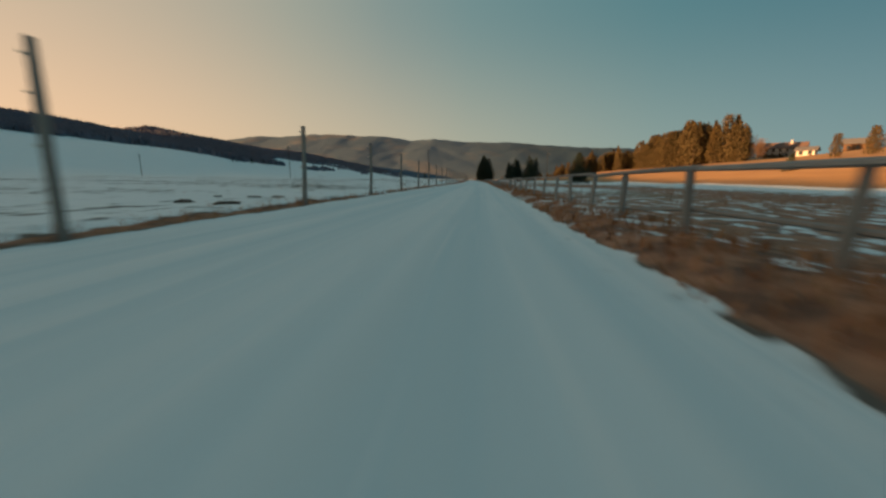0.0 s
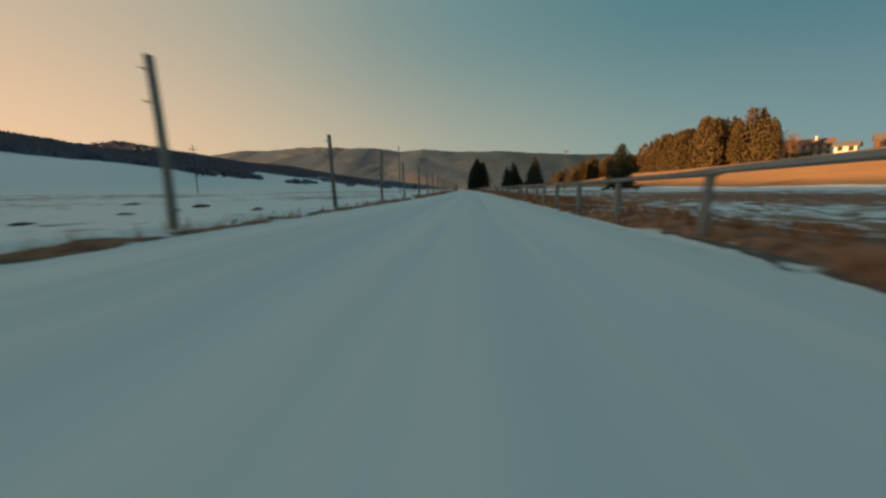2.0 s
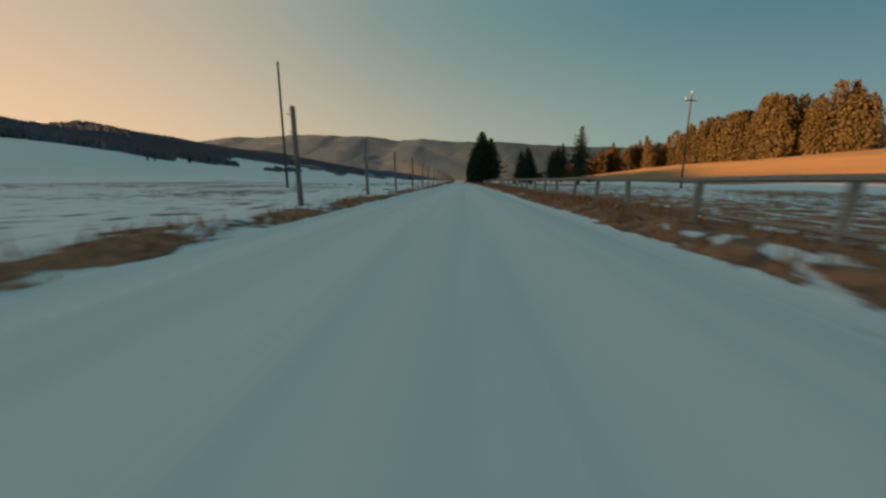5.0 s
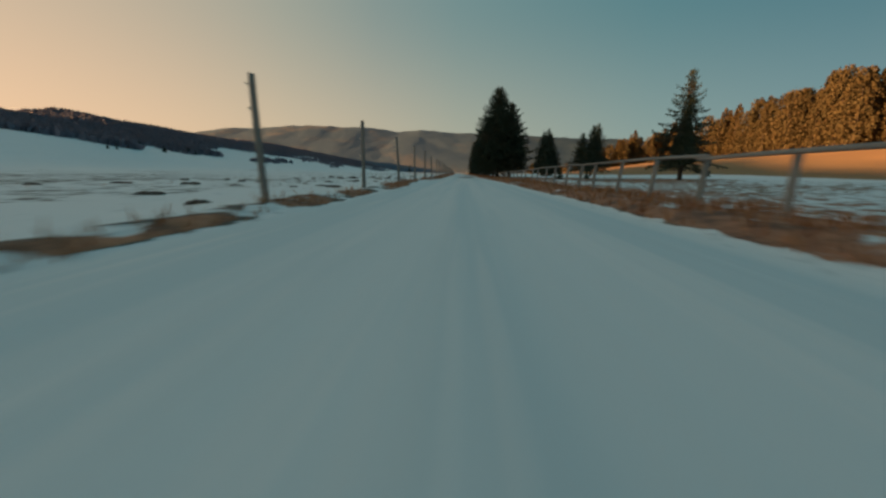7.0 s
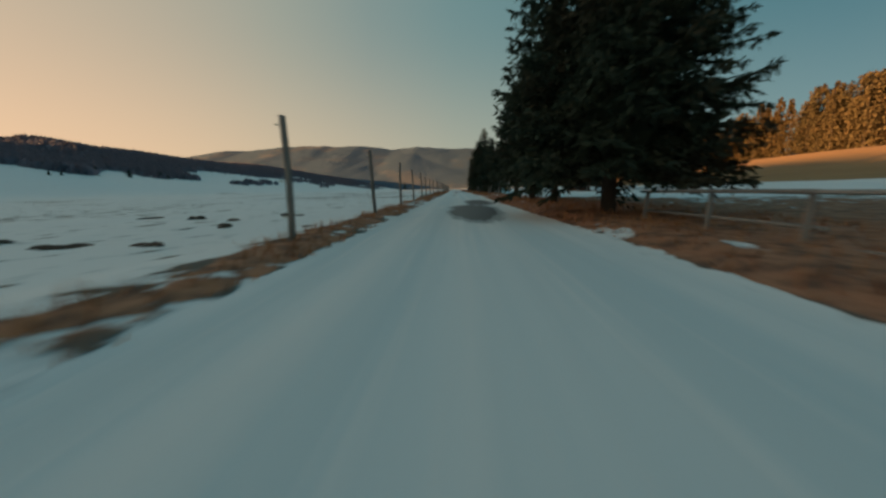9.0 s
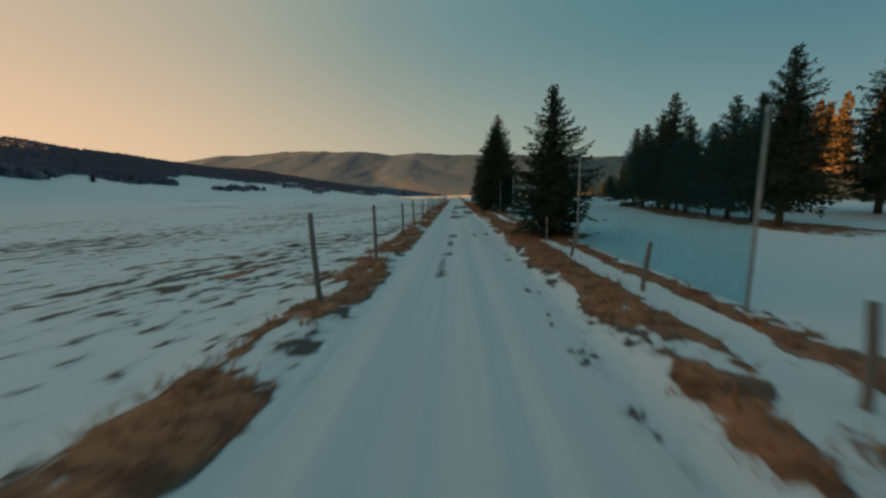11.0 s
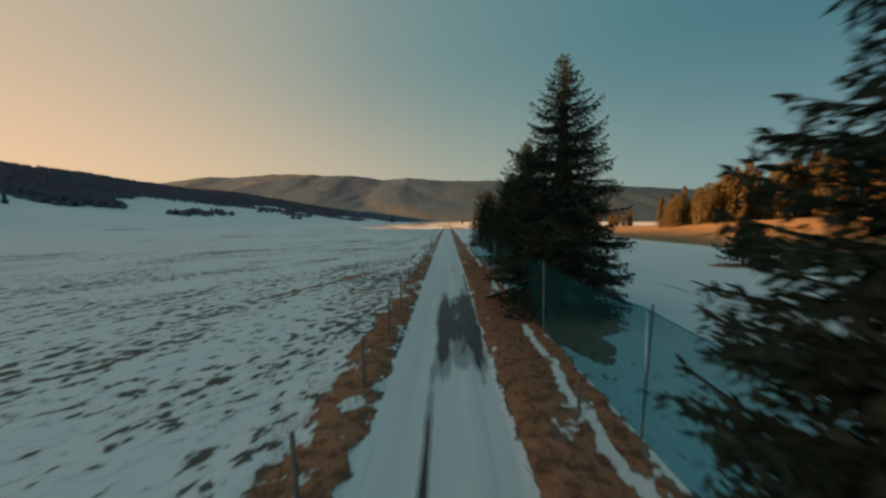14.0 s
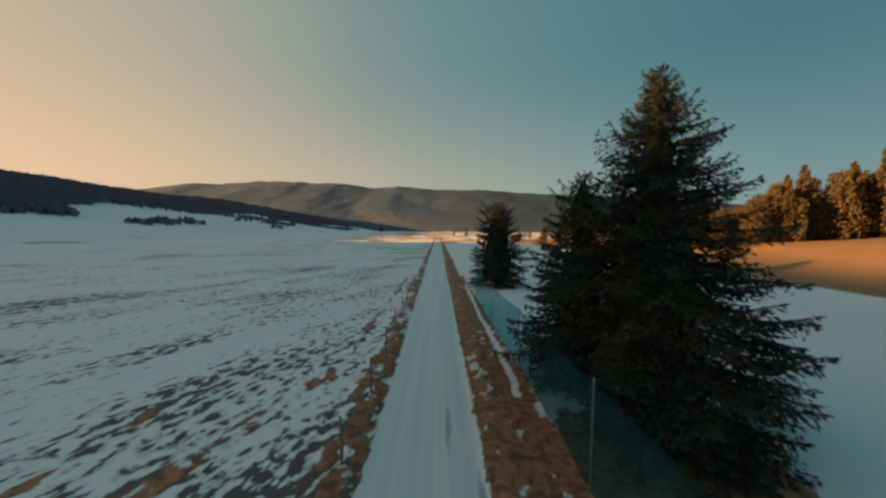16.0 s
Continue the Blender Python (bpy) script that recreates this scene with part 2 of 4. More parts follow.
    meadow = mix_node(nt, math_node(nt, "MULTIPLY", fine, 0.4), meadow, (0.15, 0.09, 0.045))
    dd = math_node(nt, "ADD", dry, math_node(nt, "MULTIPLY_ADD", noise_node(nt, coords(nt, (0.05, 0.02, 0.05)), 1.0, 5), 0.9, -0.45))
    col = mix_node(nt, step_node(nt, dd, 0.42, 0.58), col, meadow)
    nt.links.new(col, b.inputs["Base Color"])
    nt.links.new(math_node(nt, "MULTIPLY_ADD", a, -0.30, 0.78), b.inputs["Roughness"])
    on_track = math_node(nt, "MULTIPLY", math_node(nt, "MULTIPLY_ADD", rut, 1.5, math_node(nt, "MULTIPLY", ridge_line, 0.22)), tread)
    off_track = math_node(nt, "MULTIPLY_ADD", g, 0.8, math_node(nt, "MULTIPLY_ADD", tuft, 0.6, math_node(nt, "MULTIPLY_ADD", drift, 2.2, math_node(nt, "MULTIPLY", fine, 0.25))))
    h = math_node(nt, "ADD", on_track, math_node(nt, "MULTIPLY", off_track, math_node(nt, "SUBTRACT", 1.0, tread)))
    bump(nt, b, h, 0.55, 0.06)
    return m


GROUND = ground_material()


def mountain_material():
    m, nt, b = material("wooded_mountain", 0.95)
    v = coords(nt)
    big = noise_node(nt, v, 0.006, 6, 0.6)
    small = noise_node(nt, coords(nt, (1, 1, 0.6)), 0.05, 6, 0.7)
    # slate blue in the slope and forest colours stands in for distance haze
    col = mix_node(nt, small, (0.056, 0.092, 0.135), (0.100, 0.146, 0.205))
    # paler patches painted in as lit streaks
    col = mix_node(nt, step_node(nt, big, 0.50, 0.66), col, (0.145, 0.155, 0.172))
    place = nt.nodes.new("ShaderNodeSeparateXYZ")
    nt.links.new(v, place.inputs[0])
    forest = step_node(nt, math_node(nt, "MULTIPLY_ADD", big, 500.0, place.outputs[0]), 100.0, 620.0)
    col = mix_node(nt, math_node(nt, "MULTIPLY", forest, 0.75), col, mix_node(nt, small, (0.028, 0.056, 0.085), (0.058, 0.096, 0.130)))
    nt.links.new(col, b.inputs["Base Color"])
    b.inputs["Specular IOR Level"].default_value = 0.05
    bump(nt, b, small, 0.6, 4.0)
    return m


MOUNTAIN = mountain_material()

# ---- small building helpers ----


def mesh_of(name, verts, faces, mat, smooth=False):
    me = bpy.data.meshes.new(name)
    me.from_pydata([tuple(map(float, v)) for v in verts], [], [tuple(map(int, f)) for f in faces])
    if smooth:
        me.shade_smooth()
    me.materials.append(mat)
    return me


def part(name, bm, mat, parent, label="", smooth=False):
    me = bpy.data.meshes.new(name)
    bm.to_mesh(me)
    bm.free()
    if smooth:
        me.shade_smooth()
    me.materials.append(mat)
    ob = new(name, me)
    ob.parent = parent
    return tagged(ob, label) if label else ob


def box(bm, cx, cy, cz, sx, sy, sz, bevel=0.0, turn=None):
    r = bmesh.ops.create_cube(bm, size=1)
    vs = r["verts"]
    m = Matrix.Translation((cx, cy, cz)) @ (turn or Matrix()) @ Matrix.Diagonal((sx, sy, sz, 1))
    bmesh.ops.transform(bm, matrix=m, verts=vs)
    if bevel:
        es = list({e for v in vs for e in v.link_edges})
        bmesh.ops.bevel(bm, geom=es, offset=bevel, segments=1, affect="EDGES")
    return vs


def pole_mesh(name, mat, length, r0, r1, sides=8, seed=0, bend=0.02, rings=5, cap=0.01):
    """A hand-cut round pole along z, with wobbling girth and bevelled ends."""
    rnd = random.Random(seed)
    verts, faces = [], []
    zs = [0.0] + [length * (k + 1) / rings - (cap if k == rings - 1 else 0) for k in range(rings)] + [length]
    off = (rnd.uniform(-bend, bend), rnd.uniform(-bend, bend))
    for k, z in enumerate(zs):
        u = z / length
        r = r0 + (r1 - r0) * u
        if k == len(zs) - 1:
            r *= 0.72
        for s in range(sides):
            a = 2 * math.pi * s / sides
            rr = r * rnd.uniform(0.92, 1.08)
            w = math.sin(math.pi * u)
            verts.append((off[0] * w + rr * math.cos(a), off[1] * w + rr * math.sin(a), z))
    for k in range(len(zs) - 1):
        for s in range(sides):
            a, b2 = k * sides + s, k * sides + (s + 1) % sides
            faces.append((a, b2, b2 + sides, a + sides))
    faces.append(tuple(range(sides - 1, -1, -1)))
    faces.append(tuple(range(len(verts) - sides, len(verts))))
    return mesh_of(name, verts, faces, mat)


TABLE = np.random.RandomState(7).rand(256, 256)


def soft_noise(x, y, size, shift=0):
    """Smooth value noise between 0 and 1 with cells of that size."""
    u, v = np.asarray(x) / size + shift * 17.3 + 1000, np.asarray(y) / size + shift * 5.7 + 1000
    i, j = np.floor(u).astype(int), np.floor(v).astype(int)
    fu, fv = u - i, v - j
    fu, fv = fu * fu * (3 - 2 * fu), fv * fv * (3 - 2 * fv)
    g = lambda a, b2: TABLE[a % 256, b2 % 256]
    return (g(i, j) * (1 - fu) + g(i + 1, j) * fu) * (1 - fv) + (g(i, j + 1) * (1 - fu) + g(i + 1, j + 1) * fu) * fv


def ease(lo, hi, v):
    t = np.clip((np.asarray(v, float) - lo) / (hi - lo), 0, 1)
    return t * t * (3 - 2 * t)


# ---- the plan ----
TRACK_Y = [-60, 3, 24, 50, 59, 88, 110, 125, 158, 172, 200, 228, 400, 1000]
TRACK_L = [-5.5, -3.54, -2.62, -1.2, -0.65, -0.3, 0.2, 0.63, 0.84, 0.95, 0.88, 0.87, 1.3, 2.0]
TRACK_R = [-0.6, 1.22, 2.06, 2.9, 3.2, 3.85, 4.14, 4.25, 4.17, 4.28, 4.1, 4.15, 4.5, 5.0]
VERGE_L = [-6.3, -3.85, -2.85, -1.75, -1.4, -0.85, -0.55, -0.15, -0.5, -0.35, -0.9, -0.45, 0.5, 1.5]
VERGE_R = [1.2, 2.05, 2.95, 4.5, 5.0, 5.5, 6.3, 8.0, 6.72, 6.85, 6.85, 6.85, 5.4, 5.6]
POSTS_Y = [-60, 8, 17, 31, 45, 60, 88, 108, 130, 160, 174, 183, 260]
POSTS_X = [-5.9, -3.51, -3.1, -2.6, -2.12, -1.62, -1.02, -0.5, -0.05, 0.05, 0.2, 0.25, 0.1]
FENCE_Y = [-20, 0, 10, 25, 37, 58, 75, 90, 107, 131]
FENCE_TOP = [(0, 0.74), (12, 0.70), (18, 0.66), (24, 0.61), (37, 0.52), (58, 0.55), (64, 0.57), (90, 0.67), (106, 0.79), (113, 0.74), (119, 0.63), (131, 0.57)]
FENCE_X = [1.2, 2.05, 2.5, 2.42, 2.65, 3.8, 4.45, 4.75, 5.8, 5.95]


def ridge(y):
    return np.interp(y, [-2500, 200, 250, 310, 350, 400, 443, 458, 472, 490, 506, 525, 545, 640, 700, 950, 1200, 1500, 1900, 2400], [52, 52, 52, 51.0, 49.5, 47.0, 45.5, 46.0, 48.0, 51.5, 55.0, 55.0, 54.0, 50.5, 49.5, 54, 50, 26, 8, 0])


def height(x, y):
    x, y = np.asarray(x, float), np.asarray(y, float)
    u = np.clip((-x - 118) / 285, 0, 1.15)
    z = ridge(y) * np.where(u < 0.12, u * u / 0.24, u - 0.06) / 0.94
    # an unseen shoulder, added behind the ridge to hide the sun from the valley floor
    z = z + np.interp(y, [-200, 30, 62, 104, 130, 262], [15.0, 15.0, 21.8, 21.8, 18.0, 16.0]) * ease(-345, -430, x) * ease(300, 262, y)
    z = z + 5.0 * ease(-130, -200, x) * (soft_noise(x, y, 90, 1) - 0.45) + 2.0 * ease(-60, -140, x) * (soft_noise(x, y, 45, 2) - 0.5)
    s = np.interp(x, [44, 54, 80, 130, 206, 300, 500, 1500], [0, 1.2, 6.2, 10.7, 18.6, 26.0, 35.0, 45.0])
    z = z + s * np.interp(y - 0.8 * np.maximum(0, x - 135), [-500, 230, 270, 300, 345, 400, 470], [1, 1, 0.75, 0.58, 0.33, 0.1, 0.0]) * (0.94 + 0.12 * soft_noise(x, y, 60, 3))
    # gentle swells of the meadows and a shoulder on each side of the track
    tl, tr = np.interp(y, TRACK_Y, TRACK_L), np.interp(y, TRACK_Y, TRACK_R)
    away = np.maximum(tl - x, x - tr)
    z = z + ease(3, 30, away) * (0.5 * (soft_noise(x, y, 22, 4) - 0.5) + 0.16 * (soft_noise(x, y, 6, 5) - 0.5))
    z = z + ease(0.0, 0.5, away) * 0.05 * (soft_noise(x, y, 0.8, 6) - 0.25) + 0.07 * ease(0.1, 0.5, away) * ease(1.8, 0.9, away)
    z = z - 0.012 * ease(0.1, -0.3, away) * soft_noise(x * 5, y * 0.25, 1.0, 7)
    return z


# brown litter under the trees, drawn wide to take in their shade
LITTER_SHADE = [(8.0, 202.6, 1.15, 3.4), (7.2, 132.0, 4.2, 6.0), (8.2, 140.0, 4.0, 6.0), (7.3, 187.8, 1.5, 2.2), (7.95, 185.0, 1.35, 2.9), (8.4, 206.0, 2.9, 4.6), (8.2, 219.0, 2.4, 5.0), (6.6, 166.0, 1.8, 2.2), (10.5, 221.0, 2.2, 3.5), (33.0, 225.5, 3.4, 2.0), (38.0, 230.0, 3.0, 1.6), (10.5, 254.0, 1.6, 2.0), (23.0, 127.0, 3.0, 2.5), (24.0, 83.5, 3.0, 2.5)]
# bare patches of road: x, y, half width, half length, depth
PATCHES = [(2.75, 134.4, 0.85, 4.2, 1.15), (3.3, 141.2, 0.7, 3.6, 0.85), (2.1, 161.0, 0.13, 0.45, 1.0), (2.06, 159.4, 0.10, 1.3, 0.42), (2.03, 158.0, 0.14, 0.4, 0.8), (2.14, 163.6, 0.07, 0.8, 0.8), (2.28, 166.25, 0.16, 0.42, 1.4), (2.2, 166.0, 0.22, 0.9, 0.45), (2.30, 180.4, 0.36, 2.4, 1.15), (2.75, 180.9, 0.55, 2.2, 0.50), (3.72, 188.4, 0.62, 3.8, 1.1), (2.3, 188.0, 0.4, 2.4, 0.66), (2.2, 193.5, 0.07, 6.5, 0.9), (2.5, 204.6, 0.36, 6.6, 0.98), (3.1, 204.6, 0.5, 5.6, 0.72), (3.7, 205.4, 0.42, 7.2, 1.02), (3.2, 223.0, 0.05, 3.0, 0.8), (4.05, 213.0, 0.08, 8.0, 0.75), (3.2, 166.5, 0.12, 1.2, 0.5)]


def cover(x, y):
    """Grass density, bare road, dry meadow and packed tread at a place."""
    tl, tr = np.interp(y, TRACK_Y, TRACK_L), np.interp(y, TRACK_Y, TRACK_R)
    vl, vr = np.interp(y, TRACK_Y, VERGE_L), np.interp(y, TRACK_Y, VERGE_R)
    wob = 0.45 * (soft_noise(x, y, 1.3, 11) - 0.5) + 0.3 * (soft_noise(x, y, 0.5, 12) - 0.5)
    away = np.maximum(tl - x, x - tr) + 0.3 * wob
    on = ease(0.12, -0.12, away)
    left, right = ease(0.12, -0.12, x - tl), ease(-0.12, 0.12, x - tr)
    patchy = soft_noise(x, y, 11, 13) * 0.6 + soft_noise(x, y, 38, 14) * 0.4
    g = 0.09 + 0.18 * patchy
    # the left meadow is tussocky, most of all along the fence in the last stretch
    g = g + left * ease(-75, -40, x) * ease(-2, -6, x) * ease(135, 110, y) * (0.05 + 0.09 * ease(70, 95, y) + 0.20 * (soft_noise(x * 0.7, y * 0.6, 2.4, 17) - 0.4)) + left * ease(-80, -8, x) * 0.07 + 0.05 * left * ease(-30, -6, x) * ease(145, 170, y)
    g = g + 0.02 * ease(-8.5, -4, x) * left * ease(190, 205, y) + 0.01 * ease(-16, -7, x) * left * ease(196, 212, y) + 0.06 * ease(-24, -9, x) * left * ease(146, 158, y) * ease(204, 188, y) + 0.03 * ease(-7, -3, x) * left * ease(150, 165, y)
    g = g + 0.015 * left * ease(-90, -50, x) * ease(-5, -12, x) * ease(115, 140, y) - 0.12 * ease(-70, -120, x)
    g = g + 0.16 * left * ease(1.2, 0.5, np.hypot((x + 2.6) / 2.2, (y - 209.0) / 5.5) + 0.8 * wob)
    drift = 0.6 * soft_noise(x, y, 9, 25) + 0.4 * soft_noise(x, y, 30, 26)
    g = g + 0.36 * left * ease(-9, -22, x) * ease(-150, -105, x) * np.maximum(0, drift - 0.5)
    comb = soft_noise(x - 0.3 * y, y * 0.4, 3.4, 27) * 0.65 + soft_noise(x - 0.2 * y, y * 0.5, 1.5, 28) * 0.35
    g = g + left * ease(-2.5, -6, x) * ease(-130, -90, x) * ease(125, 150, y) * ((0.22 + 0.16 * ease(195, 215, y)) * (comb - 0.5) + 0.025 * ease(195, 215, y) - 0.005)
    # right of the rails: thin snow over brown grass, then the clean flat field
    strip = right * ease(32, 12, x) * ease(150, 130, y)
    g = g + strip * (0.32 + 0.06 * ease(40, 60, y) + 0.40 * (soft_noise(x * 0.5, y * 0.22, 2.6, 15) - 0.4))
    g = np.where(right > 0.5, np.where(y > 140, g - 0.08 - 0.10 * ease(7.5, 12, x), g - 0.10 * ease(20, 32, x)), g)
    inset = np.interp(y, [104, 109, 111, 113, 116, 120], [0.0, 0.12, 0.34, 0.45, 0.2, 0.0])
    v = np.maximum(left * ease(38, 52, y) * ease(vl - 0.30, vl + 0.22, x + 0.6 * wob) * ease(0.06, -0.10, x - tl + inset + 0.4 * wob), right * ease(vr + 0.35, vr - 0.3, x + np.where(y > 150, 0.35, 0.8) * wob))
    # snow left lying in the hollow in front of the net, and inside the left edge of the track
    mid = np.interp(y, [148, 159, 168, 180, 200, 235], [5.75, 5.82, 5.92, 6.0, 6.15, 6.25])
    half = np.interp(y, [150, 158, 163, 167, 176, 181, 186, 200, 235], [0.42, 0.34, 0.26, 0.14, 0.24, 0.28, 0.10, 0.16, 0.12])
    hollow = ease(0.10, -0.08, np.abs(x - mid + 0.45 * wob) - half) * ease(148, 154, y) * np.maximum(ease(166, 160, y), ease(0.22, 0.40, soft_noise(x, y * 0.5, 2.2, 19)))
    shelf = ease(0.09, 0.03, np.abs(x - tl + 0.24 + 0.3 * wob)) * ease(118, 122, y) * ease(134, 128, y) * ease(0.3, 0.5, soft_noise(x, y, 1.6, 24))
    v = v * (1 - np.maximum(hollow, shelf))
    bits = soft_noise(x, y * 0.4, 0.55, 16)
    thin = 0.36 * right * ease(9, 13, y) * ease(26, 19, y)
    g = np.maximum(g, v * (0.74 + 0.12 * right - 0.10 * left * ease(66, 76, y) * ease(106, 98, y) - thin - (0.34 - 0.14 * right * ease(196, 206, y)) * ease(0.5, 0.82, bits)))
    slim = ease(62, 44, y) * ease(0.22, 0.10, np.abs(x - tl + 0.12 + 0.3 * wob))
    g = np.maximum(g, 0.82 * slim)
    # a line of soil thrown up across the meadow, and an old furrow
    for ax, ay, bx, by, w in ((-9.5, 207.0, -2.0, 226.0, 0.42), (-2.0, 226.0, -1.2, 262.0, 0.4), (-3.0, 158.0, -2.5, 165.0, 0.45), (-6.5, 159.5, -3.4, 162.0, 0.3), (-5.8, 217.5, -2.3, 226.5, 0.65), (-8.0, 218.5, -7.4, 224.0, 0.4), (18.9, 182.0, 17.5, 199.0, 0.3), (19.5, 200.0, 18.8, 216.0, 0.3), (-129.0, 285.0, -132.0, 355.0, 1.6), (-146.0, 396.0, -85.0, 366.0, 2.0)):
        dx, dy = bx - ax, by - ay
        k = np.clip(((x - ax) * dx + (y - ay) * dy) / (dx * dx + dy * dy), 0, 1)
        g = np.maximum(g, (0.30 + 0.5 * soft_noise(x, y, 1.7, 18)) * ease(w, w * 0.4, np.hypot(x - ax - k * dx, y - ay - k * dy) + 0.6 * wob))
    for cx, cy, rx, ry in LITTER_SHADE:
        g = np.maximum(g, 0.86 * ease(1.2, 0.75, np.hypot((x - cx) / rx, (y - cy) / ry) + 0.5 * wob))
    row = np.interp(y, [165, 171, 181, 196, 204], [17.5, 18.5, 20.2, 25.0, 26.0])
    g = np.maximum(g, 0.8 * ease(2.6, 1.6, np.abs(x - row - 1) + wob) * ease(160, 168, y) * ease(208, 200, y))
    crumbs = ease(-0.75, 0.0, away) * np.where(x > 0.5 * (tl + tr), 0.33, 0.22)
    g = np.maximum(g * (1 - on), on * crumbs)
    rim = right * ease(0.40, 0.22, x - tr + 0.5 * wob) * ease(146, 154, y) * ease(183, 174, y)
    g = g * (1 - rim) + rim * (0.37 + 0.55 * (soft_noise(x, y * 0.6, 0.6, 20) - 0.4))
    prints = ease(0.20, 0.10, np.abs(x - tr + 0.42 + 0.12 * wob)) * ease(148, 153, y) * ease(186, 176, y)
    g = np.maximum(g, prints * (0.50 * ease(0.45, 0.62, soft_noise(x, y * 0.8, 0.30, 29))))
    bare = np.zeros_like(x)
    for cx, cy, rx, ry, k in PATCHES:
        bare = np.maximum(bare, k * ease(1.25, 0.5, np.hypot((x - cx) / rx, (y - cy) / ry) + 0.45 * wob))
    hill = ease(42, 52, x) * ease(520, 420, y)
    far = ease(330, 410, y + 0.3 * x)
    dry = np.maximum(hill, far * 0.48) * ease(-150, -50, x - 0.03 * (y - 400))
    return g, bare * on, dry, on


def lines(inner_lo, inner_hi, fine, outer_lo, outer_hi, grow):
    mid = list(np.arange(inner_lo, inner_hi + 1e-6, fine))
    lo, hi, s = [inner_lo], [inner_hi], fine
    while lo[-1] > outer_lo:
        s *= grow
        lo.append(max(outer_lo, lo[-1] - s))
    s = fine
    while hi[-1] < outer_hi:
        s *= grow
        hi.append(min(outer_hi, hi[-1] + s))
    return np.array(lo[:0:-1] + mid + hi[1:])


def grid_mesh(name, xs, ys, zfun, mat):
    X, Y = np.meshgrid(xs, ys)
    X, Y = X.ravel(), Y.ravel()
    Z = zfun(X, Y)
    nx, ny = len(xs), len(ys)
    i = (np.arange(ny - 1)[:, None] * nx + np.arange(nx - 1)[None]).ravel()
    me = bpy.data.meshes.new(name)
    me.from_pydata(np.stack([X, Y, Z], 1).tolist(), [], np.stack([i, i + 1, i + nx + 1, i + nx], 1).tolist())
    me.shade_smooth()
    me.materials.append(mat)
    return me, X, Y


def build_ground():
    xs = lines(-9.0, 20.5, 0.155, -3200, 3600, 1.055)
    ys = lines(-4.0, 236.0, 0.38, -1500, 4500, 1.05)
    me, X, Y = grid_mesh("ground", xs, ys, height, GROUND)
    at = me.attributes.new("cover", "FLOAT_COLOR", "POINT")
    at.data.foreach_set("color", np.stack(cover(X, Y), 1).astype(np.float32).ravel())
    lane = me.attributes.new("lane", "FLOAT", "POINT")
    lane.data.foreach_set("value", (X - 0.5 * (np.interp(Y, TRACK_Y, TRACK_L) + np.interp(Y, TRACK_Y, TRACK_R))).astype(np.float32))
    tagged(new("ground", me), "snow-covered valley floor with brown verges beside a packed snow track", "ground", kind="structure")


build_ground()

# ---- far mountain ridge across the valley head ----
CREST_X = [-3200, -1900, -1400, -1040, -885, -810, -650, -500, -465, -360, -230, -140, -10, 170, 310, 500, 620, 870, 1100, 1500, 2200, 3600]
CREST_Z = [60, 95, 120, 153, 173, 168, 180, 179, 174, 176, 158, 167, 155, 155, 146, 138, 138, 124, 112, 95, 75, 50]


def mountain_height(x, y):
    k = np.clip((y - 1060) / 540, 0, 1.6)
    crest = np.interp(x, CREST_X, CREST_Z)
    # spurs run down towards the valley, with gullies between
    spur = np.abs(2 * soft_noise(x + 0.35 * (y - 1600), y * 0.3, 210, 21) - 1)
    small = np.abs(2 * soft_noise(x - 0.25 * (y - 1600), y * 0.5, 56, 22) - 1)
    prof = np.where(k < 1, k ** 0.8, 1 - 0.35 * (k - 1))
    cut = np.sin(np.pi * np.clip(k, 0, 1))
    return crest * prof - cut * (6.5 * (1 - spur) + 3 * (1 - small)) + 3.0 * k * (soft_noise(x, y, 24, 23) - 0.5) - 4


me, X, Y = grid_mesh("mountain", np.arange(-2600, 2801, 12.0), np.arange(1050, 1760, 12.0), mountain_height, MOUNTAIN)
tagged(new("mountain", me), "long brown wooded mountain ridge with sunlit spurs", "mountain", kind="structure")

# ---- woods on the left hill and at the mountain's foot ----


def tree_cloud(name, places, mat, label, seed):
    """Many small leafless or needled trees in one mesh: each a rough crown of a few leaning blades."""
    rnd = np.random.RandomState(seed)
    V, F = [], []
    n = 0
    for x, y, z, h, r in places:
        for k in range(4):
            a = rnd.uniform(0, 6.283)
            c, s = math.cos(a) * r * 0.66, math.sin(a) * r * 0.66
            jx, jy = rnd.uniform(-0.8, 0.8, 2) * r
            t0, t1 = rnd.uniform(0.25, 0.5), rnd.uniform(0.8, 1.0)
            V += [(x - c * 0.45 + jx, y - s * 0.45 + jy, z - 0.5), (x + c * 0.45 + jx, y + s * 0.45 + jy, z - 0.5), (x + c + jx, y + s + jy, z + h * t0), (x + jx * 0.3 + c * 0.25, y + jy * 0.3 + s * 0.25, z + h * t1), (x - c + jx, y - s + jy, z + h * t0 * rnd.uniform(0.8, 1.3))]
            F.append((n, n + 1, n + 2, n + 3, n + 4))
            n += 5
    return tagged(new(name, mesh_of(name, V, F, mat)), label, "woods", kind="stuff")


EDGE_Y = [60, 250, 290, 315, 340, 400, 412, 418, 430, 440, 446, 480, 515, 560, 620, 677, 700, 793, 802, 875, 1100, 1650]
EDGE_X = [-290, -258, -222, -192, -212, -262, -262, -226, -214, -213, -243, -255, -262, -272, -292, -308, -292, -282, -224, -197, -170, -140]


